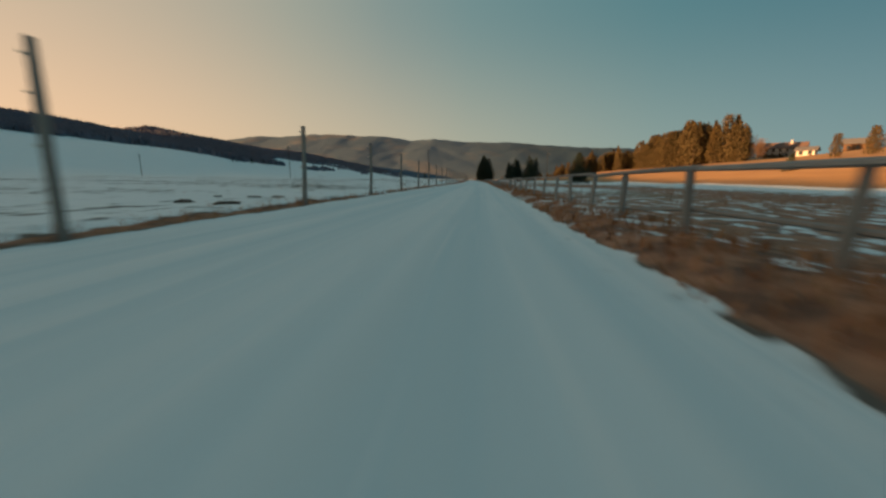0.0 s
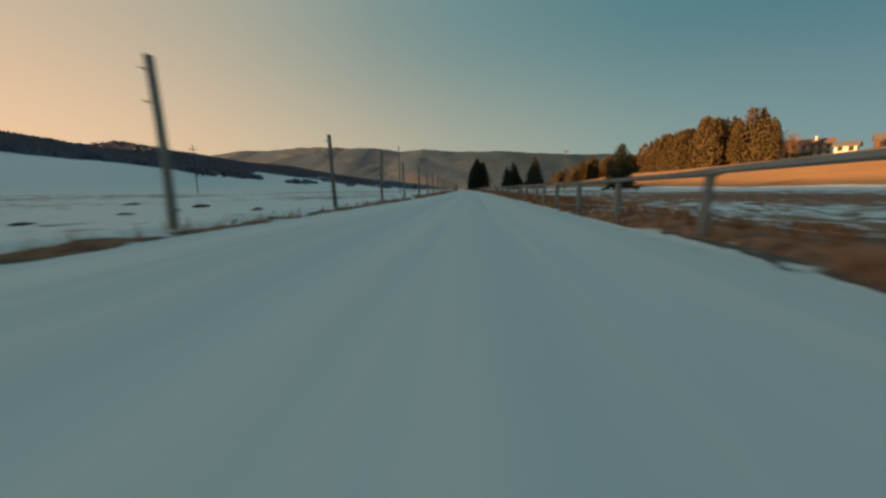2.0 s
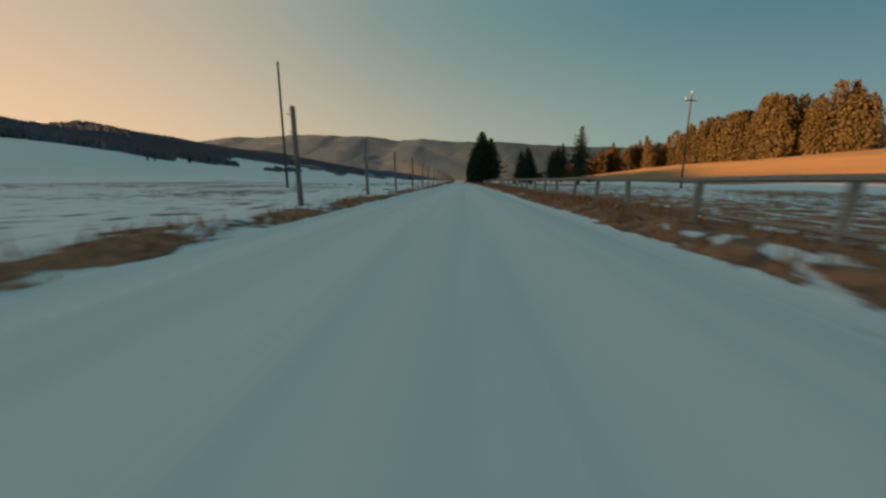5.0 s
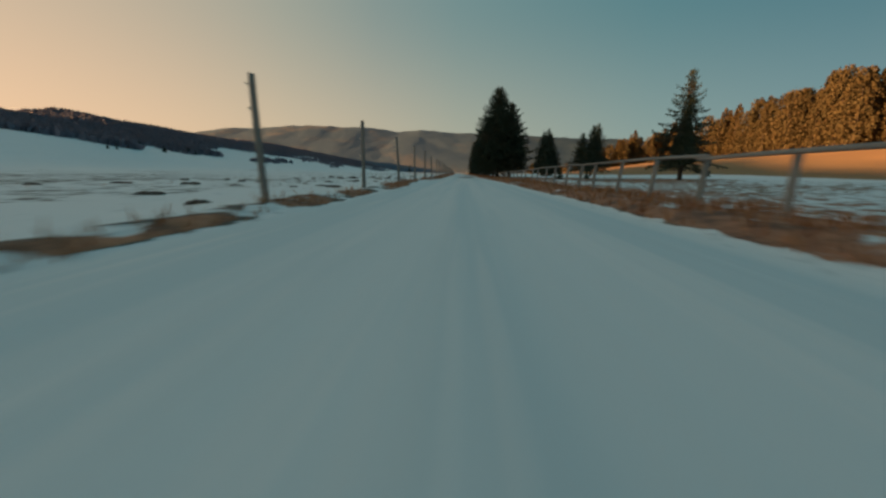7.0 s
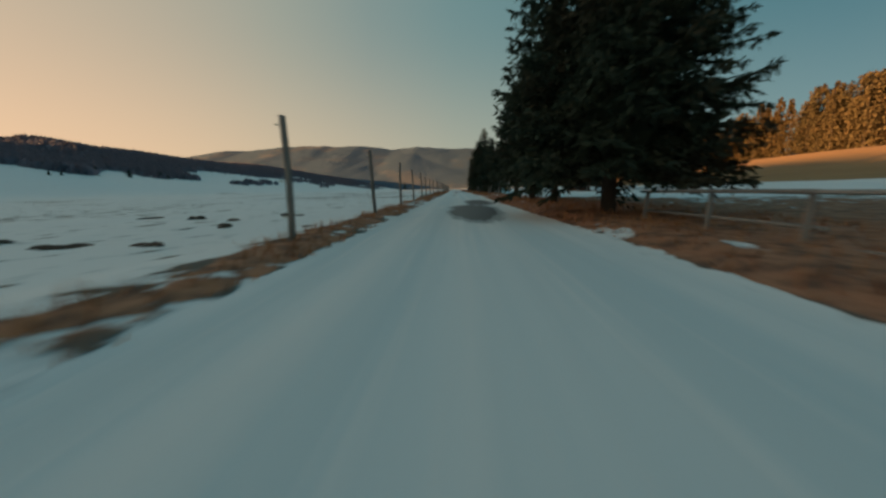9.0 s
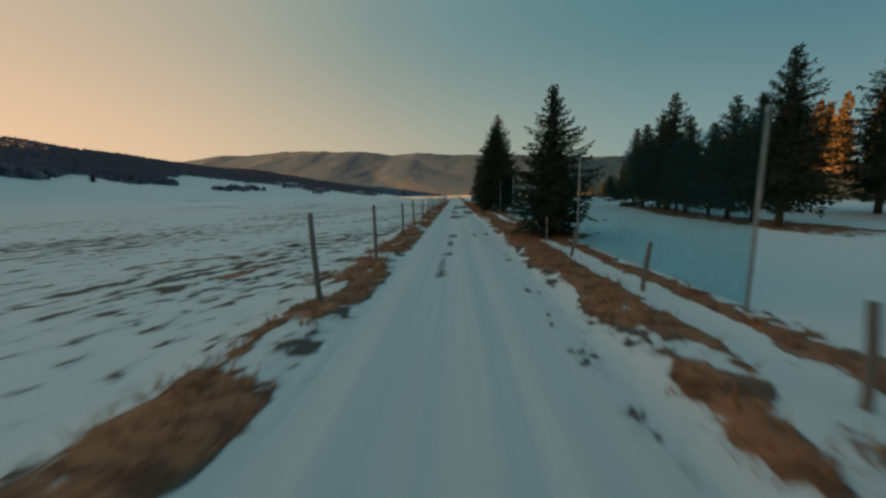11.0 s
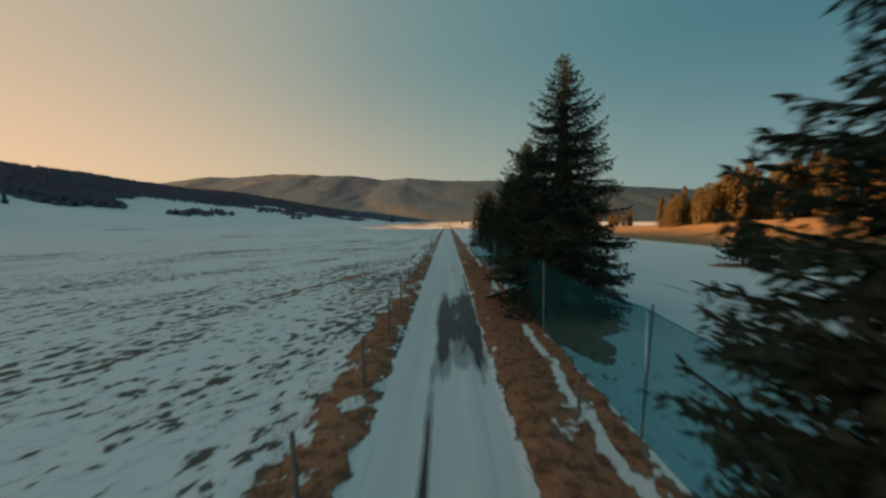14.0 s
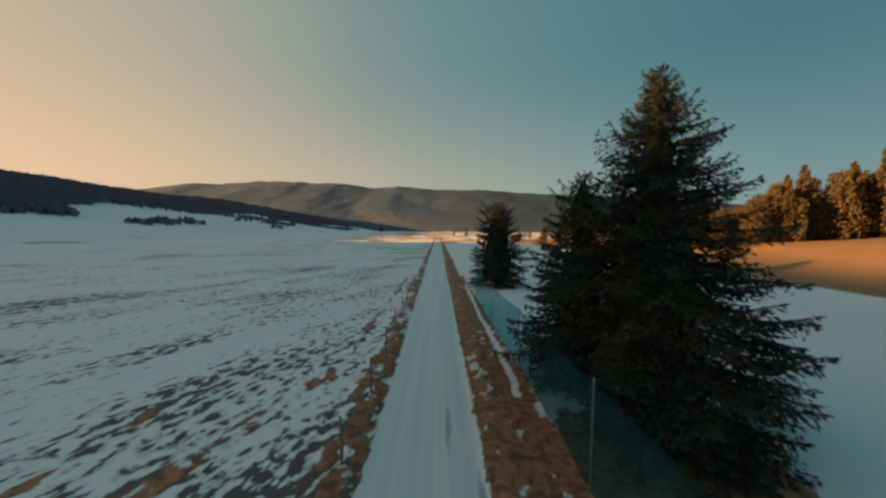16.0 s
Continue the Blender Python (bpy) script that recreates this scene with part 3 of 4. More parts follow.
def left_hill_places():
    rnd = np.random.RandomState(3)
    x, y = rnd.uniform(-440, -140, 38000), rnd.uniform(60, 1080, 38000)
    edge = np.interp(y, EDGE_Y, EDGE_X) + 9 * (soft_noise(x, y, 18, 31) - 0.5)
    keep = (x < edge) & ~((y < 290) & (x < -360)) & (rnd.rand(len(x)) < np.interp(x, [-440, -360, -300], [0.45, 0.6, 1.0]))
    x, y = x[keep], y[keep]
    h = rnd.uniform(3.6, 5.6, len(x)) * np.where(soft_noise(x, y, 40, 33) > 0.5, 1.0, 0.85)
    return list(zip(x, y, height(x, y), h, h * rnd.uniform(0.6, 0.85, len(x))))


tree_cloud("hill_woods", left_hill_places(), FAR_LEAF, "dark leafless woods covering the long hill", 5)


def scrub_places():
    rnd = np.random.RandomState(14)
    x, y = rnd.uniform(-300, -150, 11000), rnd.uniform(400, 1000, 11000)
    keep = rnd.rand(len(x)) < np.clip((soft_noise(x * 1.6, y * 0.55, 34, 36) - np.interp(x, [-300, -200, -150], [0.32, 0.42, 0.62])) * 2.2, 0, 1)
    x, y = x[keep], y[keep]
    h = rnd.uniform(1.8, 4.6, len(x))
    return list(zip(x, y, height(x, y), h, h * rnd.uniform(0.4, 0.6, len(x))))


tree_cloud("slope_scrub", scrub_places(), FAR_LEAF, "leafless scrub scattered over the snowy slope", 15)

# ---- conifers ----


def crown_mesh(name, mat, h, r, base, seed, boughs, size, lumpy=1.0, droop=0.3, ragged=0.2, belly=0.9, waist=0.8, core=0.45, airy=0.0, hip=0.22, fan=0.34, lean=(0.0, 0.0)):
    """Single boughs wound round the stem, each a fan of side twigs hung with needle sprays, drooping with a raised tip, round a rough dark core."""
    rnd = np.random.RandomState(seed)
    U = rnd.uniform
    V, F = [], []
    lobes = U(0, 6.283, 6)

    def reach(u):
        return r * (1 - u) ** belly * (waist + (1 - waist) * min(1.0, u / hip))

    def inner(u):
        return core * (1 - airy * min(1, max(0, u - 0.28) * 2.2))

    sides, rings = 14, 24
    for k in range(rings + 1):
        u = 0.02 + 0.94 * k / rings
        for s in range(sides):
            a = 6.283 * s / sides + 0.3 * k
            q = 0.62 * inner(u) * reach(u) * U(0.45, 1.15) * (0.4 if k in (0, rings) else 1)
            V.append((q * math.cos(a), q * math.sin(a), base + (h - base) * u + U(-0.03, 0.02) * h))
    for k in range(rings):
        for s in range(sides):
            i, j = k * sides + s, k * sides + (s + 1) % sides
            F.append((i, j, j + sides, i + sides))
    F.append(tuple(range(sides - 1, -1, -1)))
    n = len(V)

    def spray(p, d, s, roll):
        """One flat spray of needles from p along d."""
        nonlocal n
        side = Vector((-d.y, d.x, 0.0))
        side = side.normalized() if side.length > 1e-4 else Vector((1, 0, 0))
        w = (side * math.cos(roll) + d.cross(side) * math.sin(roll)) * s * U(0.12, 0.25)
        V.extend((p[:], (p + d * (0.45 * s) + w)[:], (p + d * s)[:], (p + d * (0.4 * s) - w)[:]))
        F.append((n, n + 1, n + 2, n + 3))
        n += 4

    # the shaded inside: short twigs at every angle
    for k in range(int(13 * boughs * core)):
        u = 0.97 * U(0, 1) ** 1.25
        a, q = U(0, 6.283), inner(u) * reach(u) * U(0.45, 1.12)
        d = Vector((math.cos(a) + U(-0.9, 0.9), math.sin(a) + U(-0.9, 0.9), U(-0.9, 0.5))).normalized()
        spray(Vector((q * math.cos(a), q * math.sin(a), base + (h - base) * u)), d, size * U(0.8, 1.4) * (1 - 0.4 * u), U(-1.5, 1.5))
    for i in range(boughs):
        u = min(0.985, max(0.0, (i + U(-1.5, 1.5)) / boughs))
        a = 2.39996 * i + U(-0.45, 0.45)
        clump = 1 + lumpy * (0.20 * math.sin(2 * a + 9 * u + lobes[0]) * math.sin(14 * u + lobes[1]) + 0.14 * math.sin(3 * a - 6 * u + lobes[2])) + lean[0] * math.cos(a - lean[1]) * (1 - u)
        L = (reach(u) + 0.25 * size) * clump * U(1 - 1.7 * ragged, 1 + 0.7 * ragged)
        s0 = size * (1 - 0.45 * u)
        z0 = base + (h - base) * u
        ca, sa = math.cos(a), math.sin(a)
        rise = 0.62 * u - 0.10 + U(-0.14, 0.14)
        sag, tip = droop * (1 - 0.7 * u) * U(0.7, 1.3), U(0.3, 1.0)
        roll = U(-0.5, 0.5)

        def axis(t):
            return Vector((ca * L * t, sa * L * t, z0 + L * (t * rise - sag * t * t + tip * max(0.0, t - 0.5) ** 2)))

        for j in range(6):
            t = 0.1 + 0.86 * j / 5
            p, w = axis(t), 0.010 * L * (1.25 - t) + 0.004
            V += [(p.x - sa * w, p.y + ca * w, p.z - w), (p.x + sa * w, p.y - ca * w, p.z + w)]
            if j:
                F.append((n - 2, n - 1, n + 1, n))
            n += 2
        m = max(4, int(L / (0.34 * s0)))
        for j in range(m + 1):
            t = min(1.0, (j + U(0.0, 0.9)) / m)
            if t < 0.55 * inner(u):
                continue
            p0 = axis(t)
            ahead = (axis(min(1.0, t + 0.05)) - axis(t - 0.05)).normalized()
            spray(p0, (ahead + Vector((U(-0.5, 0.5), U(-0.5, 0.5), U(-0.5, 0.25)))).normalized(), s0 * U(0.7, 1.2), U(-1.4, 1.4))
            wide = fan * L * (1 - t) ** 0.75 * (0.35 + 0.65 * min(1, t / 0.35)) + 0.55 * s0
            for side in (-1, 1):
                b = a + side * U(0.65, 1.15)
                tl = wide * U(0.45, 1.15)
                seg = min(8, max(1, int(tl / (0.55 * s0))))
                out = Vector((math.cos(b), math.sin(b), math.sin(roll) * side * 0.6 + U(-0.15, 0.1)))
                for q in range(seg):
                    f = (q + U(0.0, 0.7)) / seg
                    p = p0 + out * (tl * f) + Vector((0, 0, -0.38 * tl * f * f + U(-0.12, 0.08) * s0))
                    d = (out + Vector((U(-0.6, 0.6), U(-0.6, 0.6), U(-0.95, 0.15)))).normalized()
                    spray(p, d, s0 * U(0.6, 1.2), U(-1.3, 1.3))
    # leader shoot
    for k in range(7):
        z = h - 0.07 * (h - base) * (1 - k / 7)
        a = U(0, 6.283)
        spray(Vector((0, 0, z)), Vector((0.5 * math.cos(a), 0.5 * math.sin(a), 1)).normalized(), min(0.9 * size, 0.9 * (h - z) + 0.04), U(-1, 1))
    return mesh_of(name, V, F, mat)


def conifer(name, h, r, base, seed, mat, label, group="", boughs=150, size=0.3, trunk_r=None, **kw):
    tr = trunk_r or 0.018 * h + 0.03
    ob = new(name)
    ob.empty_display_size = 0.5
    t = new("trunk", pole_mesh("trunk", BARK, h * 0.93, tr, tr * 0.12, 8, seed, 0.03 * h / 10, 6))
    t.parent = ob
    c = new("crown", crown_mesh("crown", mat, h, r, base, seed, boughs, size, **kw))
    c.parent = ob
    return tagged(ob, label, "tree", group)


def stand(ob, x, y, turn=0.0, scale=1.0, sink=0.06):
    ob.matrix_basis = pose(x, y, float(height(x, y)) - sink, 0, 0, turn) @ Matrix.Diagonal((scale, scale, scale, 1))
    return ob


ROWG = "spruces beside the track"
DENSE = dict(boughs=190, size=0.34, core=0.66, ragged=0.18)
for hh, rr, bb, sd, x, y, kw, lab in [
    (8.5, 3.25, 1.1, 11, 5.7, 131.2, dict(boughs=400, size=0.21, belly=0.78, waist=0.72, core=0.74, ragged=0.08, droop=0.26, lumpy=0.4), "broad dark green spruce at the edge of the track"),
    (8.0, 2.8, 1.5, 12, 7.6, 136.2, DENSE, "tall dark spruce behind the rail fence"),
    (8.2, 2.5, 1.5, 13, 6.5, 139.0, DENSE, "dense dark spruce in a row by the track"),
    (7.8, 2.4, 1.4, 14, 6.5, 143.6, DENSE, "dense dark spruce in a row by the track"),
    (7.6, 2.3, 1.4, 22, 6.4, 148.6, DENSE, "dense dark spruce in a row by the track"),
    (6.2, 2.85, 0.3, 15, 6.4, 165.4, dict(boughs=200, size=0.19, ragged=0.22, belly=1.06, core=0.82, waist=0.34, hip=0.30, airy=0.85), "thin young spruce with gappy upper branches"),
    (8.7, 3.2, 0.35, 16, 6.5, 188.9, dict(boughs=420, size=0.20, belly=0.84, waist=0.46, hip=0.38, core=0.78, ragged=0.09, airy=0.4, lumpy=0.5, fan=0.40), "egg-shaped dark spruce standing over brown litter"),
    (13.6, 5.0, 0.9, 17, 8.85, 207.5, dict(boughs=235, size=0.25, ragged=0.15, droop=0.36, belly=0.88, core=0.46, airy=0.5, fan=0.44, lumpy=0.6), "tall spruce with open drooping boughs, its tip in sun"),
    (12.4, 5.0, 0.6, 19, 10.4, 223.4, dict(boughs=320, size=0.25, ragged=0.18, droop=0.34, belly=0.82, core=0.80, airy=0.4, lean=(0.18, -0.7), fan=0.40), "large spruce with ragged drooping boughs behind the net"),
    (9.3, 3.6, 0.7, 20, 9.4, 227.2, dict(boughs=210, size=0.28, core=0.66, belly=0.7), "dark spruce close behind a larger one"),
    (9.9, 4.1, 0.4, 21, 10.05, 254.8, dict(boughs=230, size=0.32, belly=0.52, waist=0.8, core=0.82), "lone dark spruce past the net")]:
    stand(conifer("spruce_tree", hh, rr, bb, sd, NEEDLES, lab, ROWG, **kw), x, y)

FIELDG = "spruces standing in the snow field"
stand(conifer("spruce_tree", 6.6, 2.6, 0.6, 31, NEEDLES, "compact dark spruce alone in the snow", FIELDG, 190, 0.3, belly=0.75, core=0.66), 23.9, 83.6)
stand(conifer("spruce_tree", 8.5, 2.95, 1.1, 32, NEEDLES, "spruce with bare spiky top and clear trunk", FIELDG, 120, 0.3, ragged=0.30, belly=0.95, core=0.62, airy=0.8), 20.0, 125.2)
stand(conifer("spruce_tree", 0.85, 0.42, 0.05, 33, NEEDLES, "knee-high spruce sapling in the snow", FIELDG, 60, 0.1), 10.6, 126.3)
stand(conifer("spruce_tree", 0.65, 0.32, 0.05, 34, NEEDLES, "knee-high spruce sapling in the snow", FIELDG, 60, 0.09), 13.1, 127.0)
K = conifer("spruce_tree", 5.0, 2.5, 0.95, 35, NEEDLES, "low spreading spruce on a ring of brown litter", FIELDG, 110, 0.3, belly=0.8, core=0.5, airy=0.5, droop=0.12)
stand(K, 33.2, 225.6)
stand(copy_thing(K, Matrix()), 36.4, 227.6, 130, 0.86)
M1 = conifer("spruce_tree", 10.6, 3.2, 1.7, 36, NEEDLES, "dark spruce in a row on bare brown ground", "row of spruces across the field", 150, 0.36, core=0.56, airy=0.4)
M2 = conifer("spruce_tree", 9.2, 3.1, 1.6, 37, NEEDLES, "bushy dark spruce in a row on bare brown ground", "row of spruces across the field", 140, 0.36, ragged=0.25, core=0.58, airy=0.4)
rnd = random.Random(8)
ROW = [(18.3, 168.4), (19.2, 171.2), (19.9, 174.2), (20.6, 177.1), (21.4, 181.2), (22.6, 184.5), (23.6, 187.6), (24.9, 190.6), (25.6, 193.4), (25.3, 196.2), (26.3, 200.8), (28.6, 171.2), (31.2, 176.0), (29.8, 181.5)]
for k, (x, y) in enumerate(ROW):
    src = (M1, M2)[k % 2]
    ob = src if k < 2 else copy_thing(src, Matrix())
    stand(ob, x, y, rnd.uniform(0, 360), rnd.uniform(0.70, 0.80) if x < 23 else rnd.uniform(0.95, 1.08))

# far little spruces on the snowy slope to the left
S = conifer("spruce_tree", 5.5, 2.0, 0.3, 38, NEEDLES, "small dark spruce on the snowy slope", "spruces on the far slope", 60, 0.6)
for k, (x, y, sc) in enumerate([(-201.6, 332.4, 0.95), (-215.2, 370.3, 0.9), (-186.5, 293.7, 0.38), (-186.6, 299.4, 0.4), (-223, 407, 0.9), (-227, 410, 0.8), (-219, 409, 0.6)]):
    stand(S if k == 0 else copy_thing(S, Matrix()), x, y, 50 * k, sc)

stand(conifer("spruce_tree", 14.0, 3.6, 1.0, 44, NEEDLES, "lone dark tree on the far field", "", 60, 1.1), -95, 860)

# the sunlit wood on the hill
WOODG = "wood on the sunlit hill"


def lump_crown(name, mat, h, r, base, seed, lumps, leaves, size, belly, point):
    """A full crown of many small leaf clumps set on lumps round the stem, with gaps between."""
    q = np.random.RandomState(seed)
    V, F = [], []
    n = 0
    for k in range(lumps):
        u = 0.94 * ((k + q.uniform(0, 1)) / lumps) ** 0.95
        reach = r * max(0.06, (1 - u) ** belly) * min(1.0, 0.55 + u / 0.3)
        a, d = q.uniform(0, 6.283), reach * q.uniform(0.35, 0.86)
        lr = max(0.22 * point, reach * q.uniform(0.24, 0.40))
        c = np.array((d * math.cos(a), d * math.sin(a), base + (h - base) * u))
        for _ in range(max(10, int(leaves * (0.35 + 0.65 * reach / r)))):
            g = q.normal(size=3)
            g /= np.linalg.norm(g)
            p = c + g * lr * q.uniform(0.55, 1.05) * (1, 1, 1.8)
            e1 = q.normal(size=3)
            e1 /= np.linalg.norm(e1)
            e2 = np.cross(e1, g + 0.4 * q.normal(size=3))
            e2 /= np.linalg.norm(e2) + 1e-6
            s1, s2 = size * q.uniform(0.5, 1.1), size * q.uniform(0.35, 0.7)
            V += [p - e1 * s1, p - e2 * s2 + e1 * 0.2 * s1, p + e1 * s1 * 0.8, p + e2 * s2]
            F.append((n, n + 1, n + 2, n + 3))
            n += 4
    return mesh_of(name, V, F, mat)


def hill_tree(name, h, r, base, seed, mat, label, lumps, leaves, size, belly, point=1.0):
    ob = new(name)
    t = new("trunk", pole_mesh("trunk", BARK, h * 0.9, 0.02 * h, 0.004 * h, 7, seed, 0.02 * h, 5))
    t.parent = ob
    c = new("crown", lump_crown("crown", mat, h, r, base, seed, lumps, leaves, size, belly, point))
    c.parent = ob
    return tagged(ob, label, "tree", WOODG)


VAR = [hill_tree("larch_tree", 24, 5.6, 1.2, 50, LARCH, "tall rust-gold larch in evening sun", 120, 25, 0.56, 0.40),
       hill_tree("larch_tree", 21, 6.2, 0.8, 51, LARCH, "rounded golden-brown larch in evening sun", 120, 25, 0.56, 0.34),
       hill_tree("hill_spruce", 25, 4.7, 2.0, 52, SUN_TINTED, "tall sunlit spruce with a pointed top", 80, 34, 0.56, 0.75, 1.0),
       hill_tree("larch_tree", 17, 4.2, 0.5, 53, LARCH, "short golden-brown larch at the wood's edge", 66, 32, 0.50, 0.34)]
TWIGGY = conifer("bare_tree", 14, 5.2, 3.0, 57, BARE, "leafless tree with pale rusty twigs", WOODG, 70, 0.8, belly=0.35, ragged=0.35, droop=-0.4, core=0.1, fan=0.2)
used = set()


def plant(src, x, y, scale):
    first = src.name not in used
    used.add(src.name)
    ob = src if first else copy_thing(src, Matrix())
    stand(ob, x, y, rnd.uniform(0, 360), scale, 0.3)


# clumps: centre, spread, count, size, share of spruces
CLUMPS = [(115, 244, 5, 8, 9, 0.88, 0.15), (120, 234, 5, 8, 10, 1.0, 0.15), (125, 224, 5, 8, 10, 1.02, 0.1), (131, 212, 5, 8, 8, 1.0, 0.7), (135, 203, 3, 4, 5, 0.85, 0.0), (132, 232, 10, 16, 12, 1.0, 0.2), (133, 289, 4, 6, 5, 1.08, 0.3), (76, 303, 6, 6, 8, 0.46, 0.1), (89, 305, 6, 7, 10, 0.66, 0.2), (103, 306, 7, 8, 11, 0.80, 0.2), (118, 306, 8, 8, 11, 0.92, 0.2), (133, 302, 8, 9, 10, 1.1, 0.2), (96, 330, 10, 9, 8, 0.6, 0.2), (150, 262, 14, 22, 12, 1.0, 0.4), (82, 440, 16, 14, 9, 0.42, 0.2), (120, 450, 20, 14, 9, 0.5, 0.2)]
for cx, cy, sx, sy, count, size, share in CLUMPS:
    for k in range(int(count * 1.35)):
        plant(VAR[2] if rnd.random() < share else VAR[rnd.choice((0, 1, 1, 3))], cx + rnd.uniform(-sx, sx), cy + rnd.uniform(-sy, sy), size * rnd.uniform(0.76, 1.06))
for x, y, s in [(139, 203, 0.95), (143, 212, 1.0), (141, 196, 0.7), (196, 268, 0.62), (192, 273, 0.66), (188, 278, 0.6), (226, 222, 0.7), (230, 214, 0.7)]:
    plant(TWIGGY, x, y, s)
for x, y, s in [(112, 124.5, 0.45), (121, 123, 0.42), (88, 82, 0.4), (94, 86, 0.42), (100, 80, 0.4), (60, 470, 0.35), (75, 500, 0.4), (48, 520, 0.35), (90, 480, 0.35), (30, 560, 0.35), (20, 600, 0.4)]:
    plant(VAR[rnd.choice((0, 1, 3))], x, y, s)
stand(conifer("spruce_tree", 3.4, 1.5, 0.3, 39, NEEDLES, "small dark spruce at the foot of the hill", FIELDG, 90, 0.25), 64, 80)

# ---- posts along the left side of the track ----
POST_MESHES = [pole_mesh("fence_post", POST_WOOD, 1.95, 0.05, 0.042, 7, 60 + k, 0.03, 6) for k in range(4)]
bm = bmesh.new()
bmesh.ops.create_cone(bm, cap_ends=True, segments=7, radius1=0.014, radius2=0.010, depth=0.04, matrix=pose(-0.068, 0, 0, 0, 90, 0))
bmesh.ops.create_cone(bm, cap_ends=True, segments=6, radius1=0.005, radius2=0.005, depth=0.04, matrix=pose(-0.042, 0, 0, 0, 90, 0))
INSULATOR = bpy.data.meshes.new("insulator")
bm.to_mesh(INSULATOR)
bm.free()
INSULATOR.materials.append(PORCELAIN)
for k in range(54):
    y = float(np.interp(k, list(range(14)) + [14, 18] + list(range(19, 29)) + [33, 34, 35, 36, 37, 38, 54], [3.1, 7.83, 12.61, 17.41, 22.21, 26.89, 31.61, 36.34, 40.96, 45.48, 50.43, 55.14, 59.78, 64.13, 69.1, 88.65, 93.47, 98.25, 103.04, 107.93, 112.82, 117.63, 122.44, 127.32, 132.32, 137.12, 160.2, 165.2, 169.5, 174.15, 179.3, 183.3, 258.0]))
    x = float(np.interp(y, POSTS_Y, POSTS_X)) + rnd.uniform(-0.02, 0.02) + (0.06 if y < 150 else 0.0)
    ob = new("fence_post", POST_MESHES[k % 4])
    s = rnd.uniform(0.91, 1.0) * (0.9 if y > 150 else 1.0)
    ob.matrix_basis = pose(x, y, float(height(x, y)) - 0.2, rnd.uniform(-2.2, 2.2), rnd.uniform(-3.2, 1.6), rnd.uniform(0, 20)) @ Matrix.Diagonal((1, 1, s, 1))
    tagged(ob, "grey weathered wooden fence post in the verge", "post", "posts along the track")
    for z in (0.55, 1.05, 1.5, 1.82):
        i = new("insulator", INSULATOR)
        i.parent = ob
        i.location = (0, 0, z)

# ---- clods of soil thrown up in the left meadow ----


def clod_mesh(seed):
    """A crumbled low heap: an uneven lumpy dome."""
    q = random.Random(seed)
    bm = bmesh.new()
    bmesh.ops.create_icosphere(bm, subdivisions=3, radius=0.5)
    ph = [q.uniform(0, 6.283) for _ in range(4)]
    for w in bm.verts:
        a = math.atan2(w.co.y, w.co.x)
        k = 1 + 0.22 * math.sin(2 * a + ph[0]) + 0.16 * math.sin(5 * a + ph[1]) + 0.12 * math.sin(9 * w.co.z + ph[2])
        w.co *= k * q.uniform(0.86, 1.12)
        w.co.z *= 0.55
    me = bpy.data.meshes.new("soil_clod")
    bm.to_mesh(me)
    bm.free()
    me.materials.append(SOIL)
    return me


CLODS = [clod_mesh(140 + k) for k in range(5)]
SPOTS = "-6.2,7.9 -4.4,6.7 -6.7,9.8 -5.7,9.8 -5.3,10.3 -9.8,39.3 -6,36.1 -4,36 -6.5,37.7 -5.3,32.5 -5.8,34.6 -8.3,91.8 -6.1,92.9 -3.4,87.7 -2.2,87.8 -1.6,98.2 -4.1,100.4 -5.9,121.8 -3.2,119.9 -5.7,127.5 -3.1,124.3 -1.7,116.2 -1.6,117.6 -2.8,124.1 -2.6,122.5 -7.5,126.4 -5,123.1 -5.8,125.4 -7.7,123.8 -0.8,129.8 -7.7,165.2 -3.8,163.4 1.2,88.4 1.9,119.0"
HEAPS = [tuple(map(float, spot.split(","))) for spot in SPOTS.split()]
HEAPS += [(-1.6 - 9.0 * rnd.random() ** 1.3, rnd.uniform(103, 134)) for k in range(70)]
HEAPS += [(7.5 + 5.0 * rnd.random() ** 1.6, rnd.uniform(166, 187)) for k in range(26)]
for k, (x, y) in enumerate(HEAPS):
    ob = new("soil_clod", CLODS[k % 5])
    s = rnd.uniform(0.16, 0.36) if x < 0.9 else (0.10 if x < 3 else rnd.uniform(0.10, 0.24))
    ob.matrix_basis = pose(x, y, float(height(x, y)) - 0.01, 0, 0, rnd.uniform(0, 360)) @ Matrix.Diagonal((s * rnd.uniform(1.0, 1.8), s, s * rnd.uniform(0.6, 1.0), 1))
    tagged(ob, "crumbled heap of dark soil lying on snow", "soil heap", "soil heaps in the meadow")

# ---- stacked logs under the row of spruces ----
LOGS = [pole_mesh("log", BARK, 2.1, 0.11, 0.10, 9, 150 + k, 0.02, 3) for k in range(3)]


def log_stack(x, y, turn):
    ob = new("log_stack")
    ob.matrix_basis = pose(x, y, float(height(x, y)) - 0.03, 0, 0, turn)
    for lv in range(3):
        for k in range(5 - lv):
            p = new("log", LOGS[(k + lv) % 3])
            p.parent = ob
            p.matrix_basis = pose(-1.05 + rnd.uniform(-0.06, 0.06), (k - (4 - lv) / 2) * 0.22, 0.11 + 0.19 * lv, 0, 90, 0)
    tagged(ob, "low stack of dark logs under the spruces", "log stack", "log stacks")


log_stack(26.4, 202.6, 20)
log_stack(28.2, 204.2, 35)

# ---- low rail fence on the right ----


